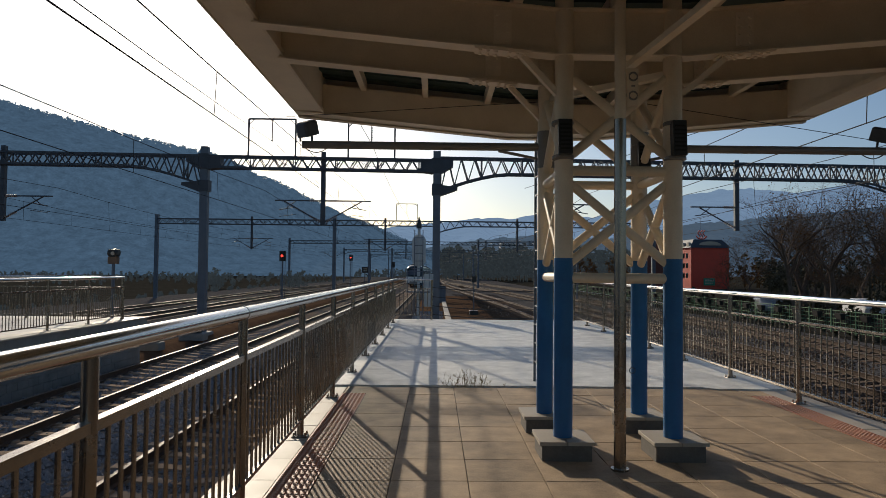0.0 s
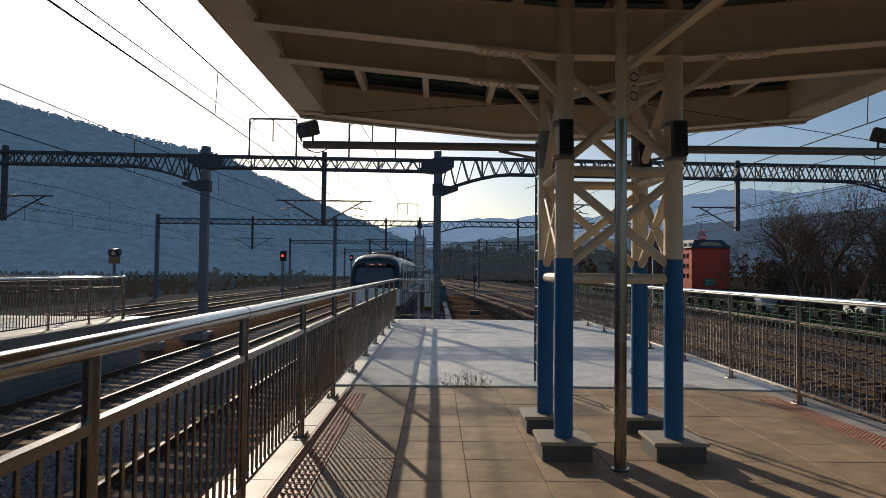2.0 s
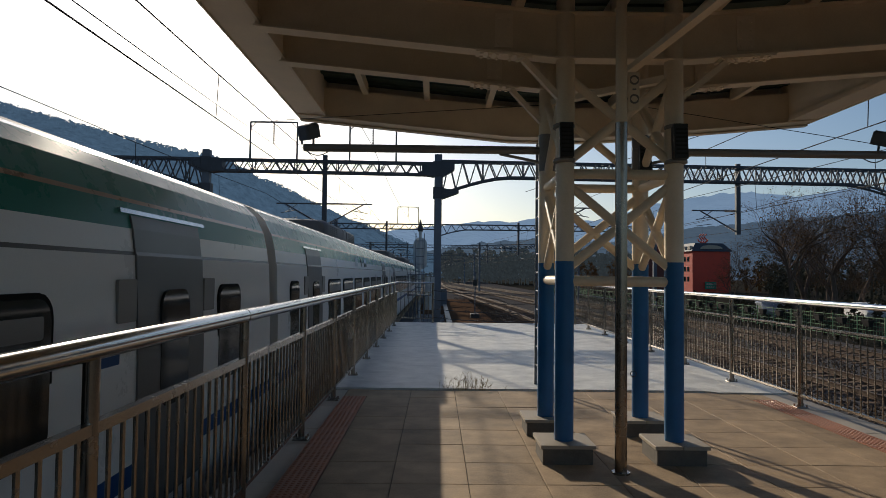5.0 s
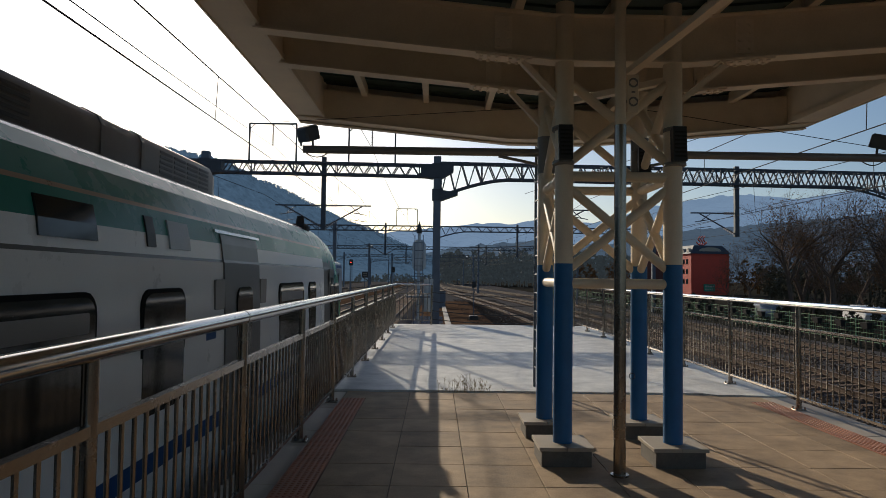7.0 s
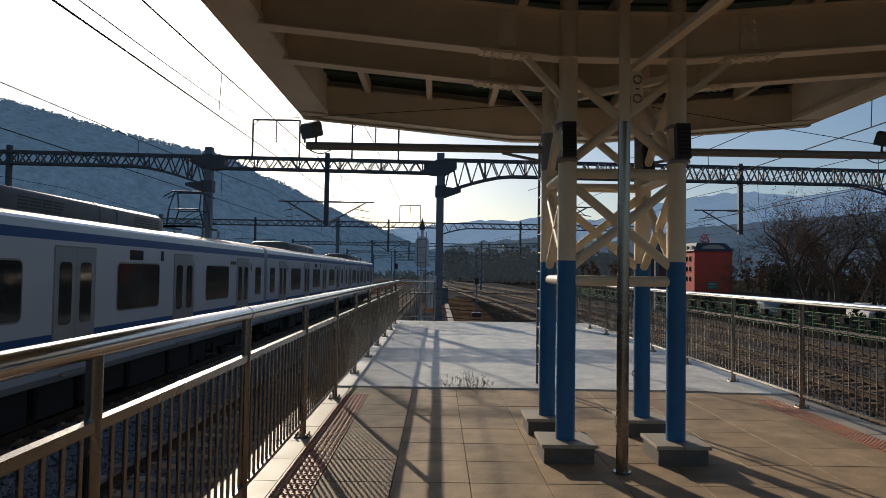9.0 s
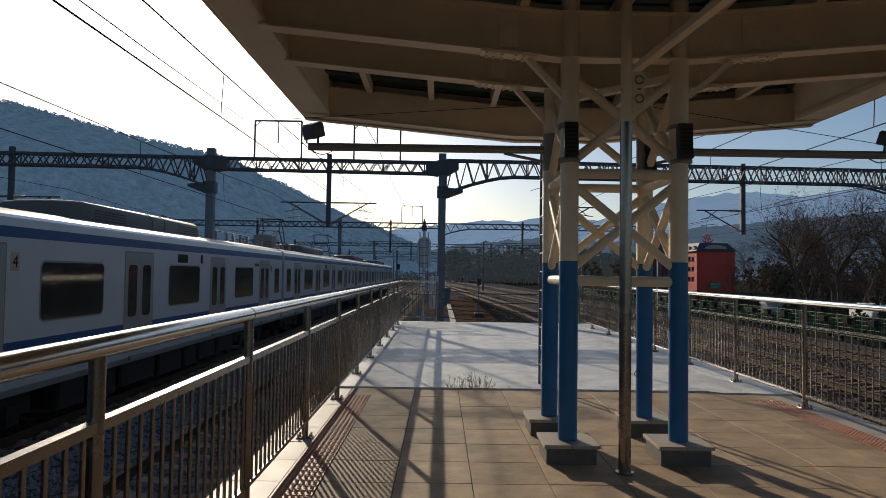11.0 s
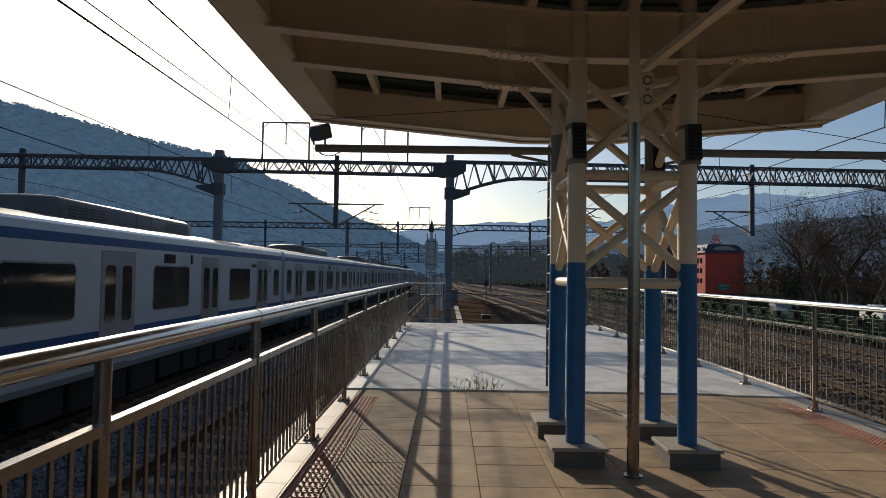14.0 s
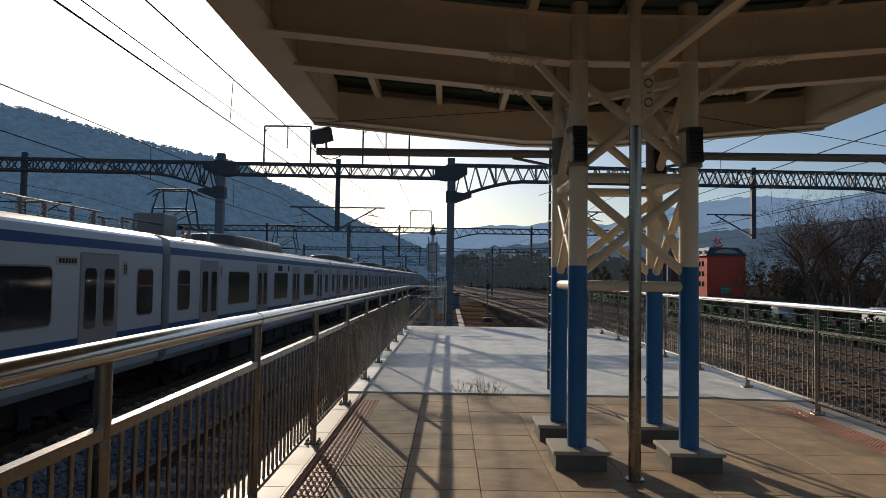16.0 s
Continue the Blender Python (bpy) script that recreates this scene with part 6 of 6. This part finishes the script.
def metro_train():
    t = thing("commuter_train", "white and blue commuter train leaving on the second track", "train", at=(TRACK_METRO, 0, RAIL_Z))
    P, N = 20.0, 8
    mats = [METRO, BLUE_T, SILVER_T, ROOF_T, MASK_T]
    cache = {}

    def pane(kind, w, za, zb, r, m, material, thick):
        key = (kind, round(w, 2), m)
        if key not in cache:
            cache[key] = rounded(1.558 * m, 0, w, za + ZB, zb + ZB, r, thick * m).mesh(kind, material)
        return cache[key]
    for c in range(N):
        yf = -c * P              # front end of the car; the train heads to +y
        y0 = yf - P
        first, last = c == 0, c == N - 1
        a, b = y0 + 0.2 + (1.0 if last else 0), yf - 0.2 - (1.0 if first else 0)
        body = part("car_body", car_body(MET_P, a, b, MET_K), mats, t, "pale car body with blue bands")
        if first or last:
            h = head_shell(MET_P, MET_K, 1.25, metro_colour, 0.88, 0.80, 0.30)
            h.v = [(x, yf - y, z) for x, y, z in h.v] if first else [(x, y0 + y, z) for x, y, z in h.v]
            part("cab", h, mats, t, "rounded cab end with dark windscreen", smooth=True)
        if not last:
            g = Shape()
            g.loft([[(x * 0.9, y, ZB + 0.1 + (z - 0.1) * 0.93) for x, z in MET_P + [(-x, z) for x, z in reversed(MET_P[:-1])]] for y in (a + 0.05, a - 0.45)])
            part("gangway", g, BELLOWS, t, "dark gangway bellows")
        for m in (1, -1):
            for d in (2.02, 6.90, 11.76, 16.62):
                if first and d > 16:
                    d = 17.0
                if last and d < 3:
                    d = 1.7
                frame_ = part("door_frame", pane("door_frame", 1.32, -0.02, 1.97, 0.03, m, GREY_T, 0.004), None, body, at=(0, y0 + d - 0.03, 0))
                for o in (0.0, 0.632):
                    lf = part("door", pane("door", 0.625, 0.0, 1.94, 0.03, m, METRO_D, 0.010), None, body, "brushed steel sliding door", at=(0, y0 + d + o, 0))
                    part("door_window", pane("door_window", 0.37, 0.66, 1.70, 0.09, m, GLASS_D, 0.016), None, lf, at=(0, 0.128, 0))
            ws = [(0.62, 0.74), (4.12, 1.96), (8.99, 1.96), (13.88, 1.96), (18.64, 0.74)]
            if first:
                ws = ws[:4]
            if last:
                ws = ws[1:]
            for o, w in ws:
                wi = part("window", pane("window", w, 0.77, 1.73, 0.12, m, GREY_T, 0.006), None, body, at=(0, y0 + o, 0))
                part("pane", pane("pane", w - 0.07, 0.80, 1.70, 0.10, m, GLASS_D, 0.012), None, wi, at=(0, 0.035, 0))
                if w < 1:
                    part("transom", pane("transom", w - 0.08, 1.36, 1.385, 0.008, m, SILVER_T, 0.016), None, wi, "thin silver window bar", at=(0, 0.04, 0))
            part("side_display", pane("display", 0.6, 1.78, 1.98, 0.02, m, GLASS_D, 0.008), None, body, at=(0, y0 + 9.5, 0))
            part("vent", pane("vent", 0.42, 1.80, 1.96, 0.02, m, GALV_W, 0.012), None, body, at=(0, y0 + 12.9, 0))
            part("marker_lamp", pane("marker", 0.09, 1.78, 2.0, 0.02, m, BLACK, 0.03), None, body, at=(0, y0 + 11.0, 0))
            part("number_panel", pane("fleet", 0.62, 1.74, 1.88, 0.01, m, CURB, 0.006), None, body, "pale panel with fleet number bars", at=(0, y0 + 15.9 if not first else y0 + 13.0, 0))
            bars = Shape()
            for k in range(6):
                bars.box(min(1.562 * m, 1.568 * m), max(1.562 * m, 1.568 * m), 0.06 + 0.085 * k, 0.06 + 0.085 * k + 0.055, 1.77 + ZB, 1.85 + ZB)
            part("number_marking", bars, DARK_T, body, at=(0, y0 + 15.93 if not first else y0 + 13.03, 0))
            for o in (3.4, 18.05):
                if (first and o > 10):
                    o = 18.45
                pl = part("number_plate_panel", pane("doorno", 0.2, 1.56, 1.84, 0.015, m, CURB, 0.006), None, body, "small pale panel with the car number", at=(0, y0 + o, 0))
                number_text(str(c + 1), 0.26, DARK_T, body, pose(1.568 * m, y0 + o + 0.1, 1.61 + ZB, 90, 0, 90 * m))
            for o in (2.3, 7.18, 12.04, 16.9):
                part("door_step", pane("door_step", 0.75, -0.20, -0.13, 0.01, m, GREY_T, 0.03), None, body, at=(0, y0 + o, 0))
            if first:
                sw = Shape()
                pts = [(15.6, -0.10), (18.9, -0.10), (18.55, 0.15), (17.9, 0.5), (17.45, 1.0), (17.25, 1.5), (17.1, 2.04), (15.9, 2.04), (16.35, 1.5), (16.6, 1.0), (16.55, 0.5), (16.2, 0.15)]
                sw.loft([[(1.562 * m + k * m, y0 + y, z + ZB) for y, z in pts] for k in (0, 0.004)])
                part("livery_sweep", sw, BLUE_T, body, "sweeping dark blue livery")
                cd = part("cab_door", rounded(1.50 * m, yf - 0.98, yf - 0.42, -0.05 + ZB, 1.86 + ZB, 0.04, 0.03 * m), METRO_D, body, "narrow cab door")
                part("door_window", rounded(1.53 * m, yf - 0.88, yf - 0.52, 0.78 + ZB, 1.7 + ZB, 0.06, 0.01 * m), GLASS_D, cd)
        if c in (2, 6):
            roof_unit(body, y0 + 6.6, y0 + 12.8, 0.92, 2.46, 2.95, UNIT_T)
            pantograph(body, yf - 3.3, True, 2.57)
            pantograph(body, yf - 15.9, True, 2.57)
            roof_gear(body, y0 + 2.0, 2.53)
        else:
            roof_unit(body, y0 + 6.6, y0 + 12.8, 0.92, 2.46, 2.95, UNIT_T)
        if c in (3, 7):
            i = Shape()
            for d in (0.7, 1.5, 2.4, 3.1, 4.2):
                insulator(i, (0.3, yf - d, 2.58 + ZB), (0.3, yf - d, 2.9 + ZB), 0.08, 5)
            i.rod((0.3, yf - 0.4, 2.92 + ZB), (0.3, yf - 4.4, 2.92 + ZB), 0.022, n=6)
            part("roof_insulator", i, PORC, body)
        bogies(body, (y0 + 3.1, y0 + 16.9))
        rnd = random.Random(40 + c)
        y = y0 + 5.2
        while y < y0 + 14.4:
            w = rnd.uniform(0.8, 2.0)
            part("equipment_box", Shape().box(-1.3, 1.3, y, min(y + w, y0 + 14.8), 0.22 + rnd.uniform(0, 0.15), 0.84, c=0.04), DARK_T, body)
            y += w + 0.2
        if first:
            an = Shape().rod((0.6, yf - 3.0, 2.5 + ZB), (0.6, yf - 3.0, 2.85 + ZB), 0.1, 0.05, n=8)
            part("antenna", an, DARK_T, body)
    return t


METRO_D = mat("door_steel", (0.27, 0.285, 0.30), 0.35, metal=0.5, var=0.12, bump=0.01, obj=True)
itx = itx_train()
metro = metro_train()


# ---- what moves ----
def itx_y(t):
    return 19.3 - 37.2 * (t - 2.5)


def metro_y(t):
    return 0.26 + 3.72 * t + 0.372 * t * t + 0.12 * max(0.0, 5.0 - t) - 0.11 * max(0.0, t - 11.5)


def motions():
    walk(itx, [(0.5 * k, pose(TRACK_ITX, itx_y(0.5 * k), RAIL_Z)) for k in range(33)])
    walk(metro, [(0.5 * k, pose(TRACK_METRO, metro_y(0.5 * k), RAIL_Z)) for k in range(33)])


motions()
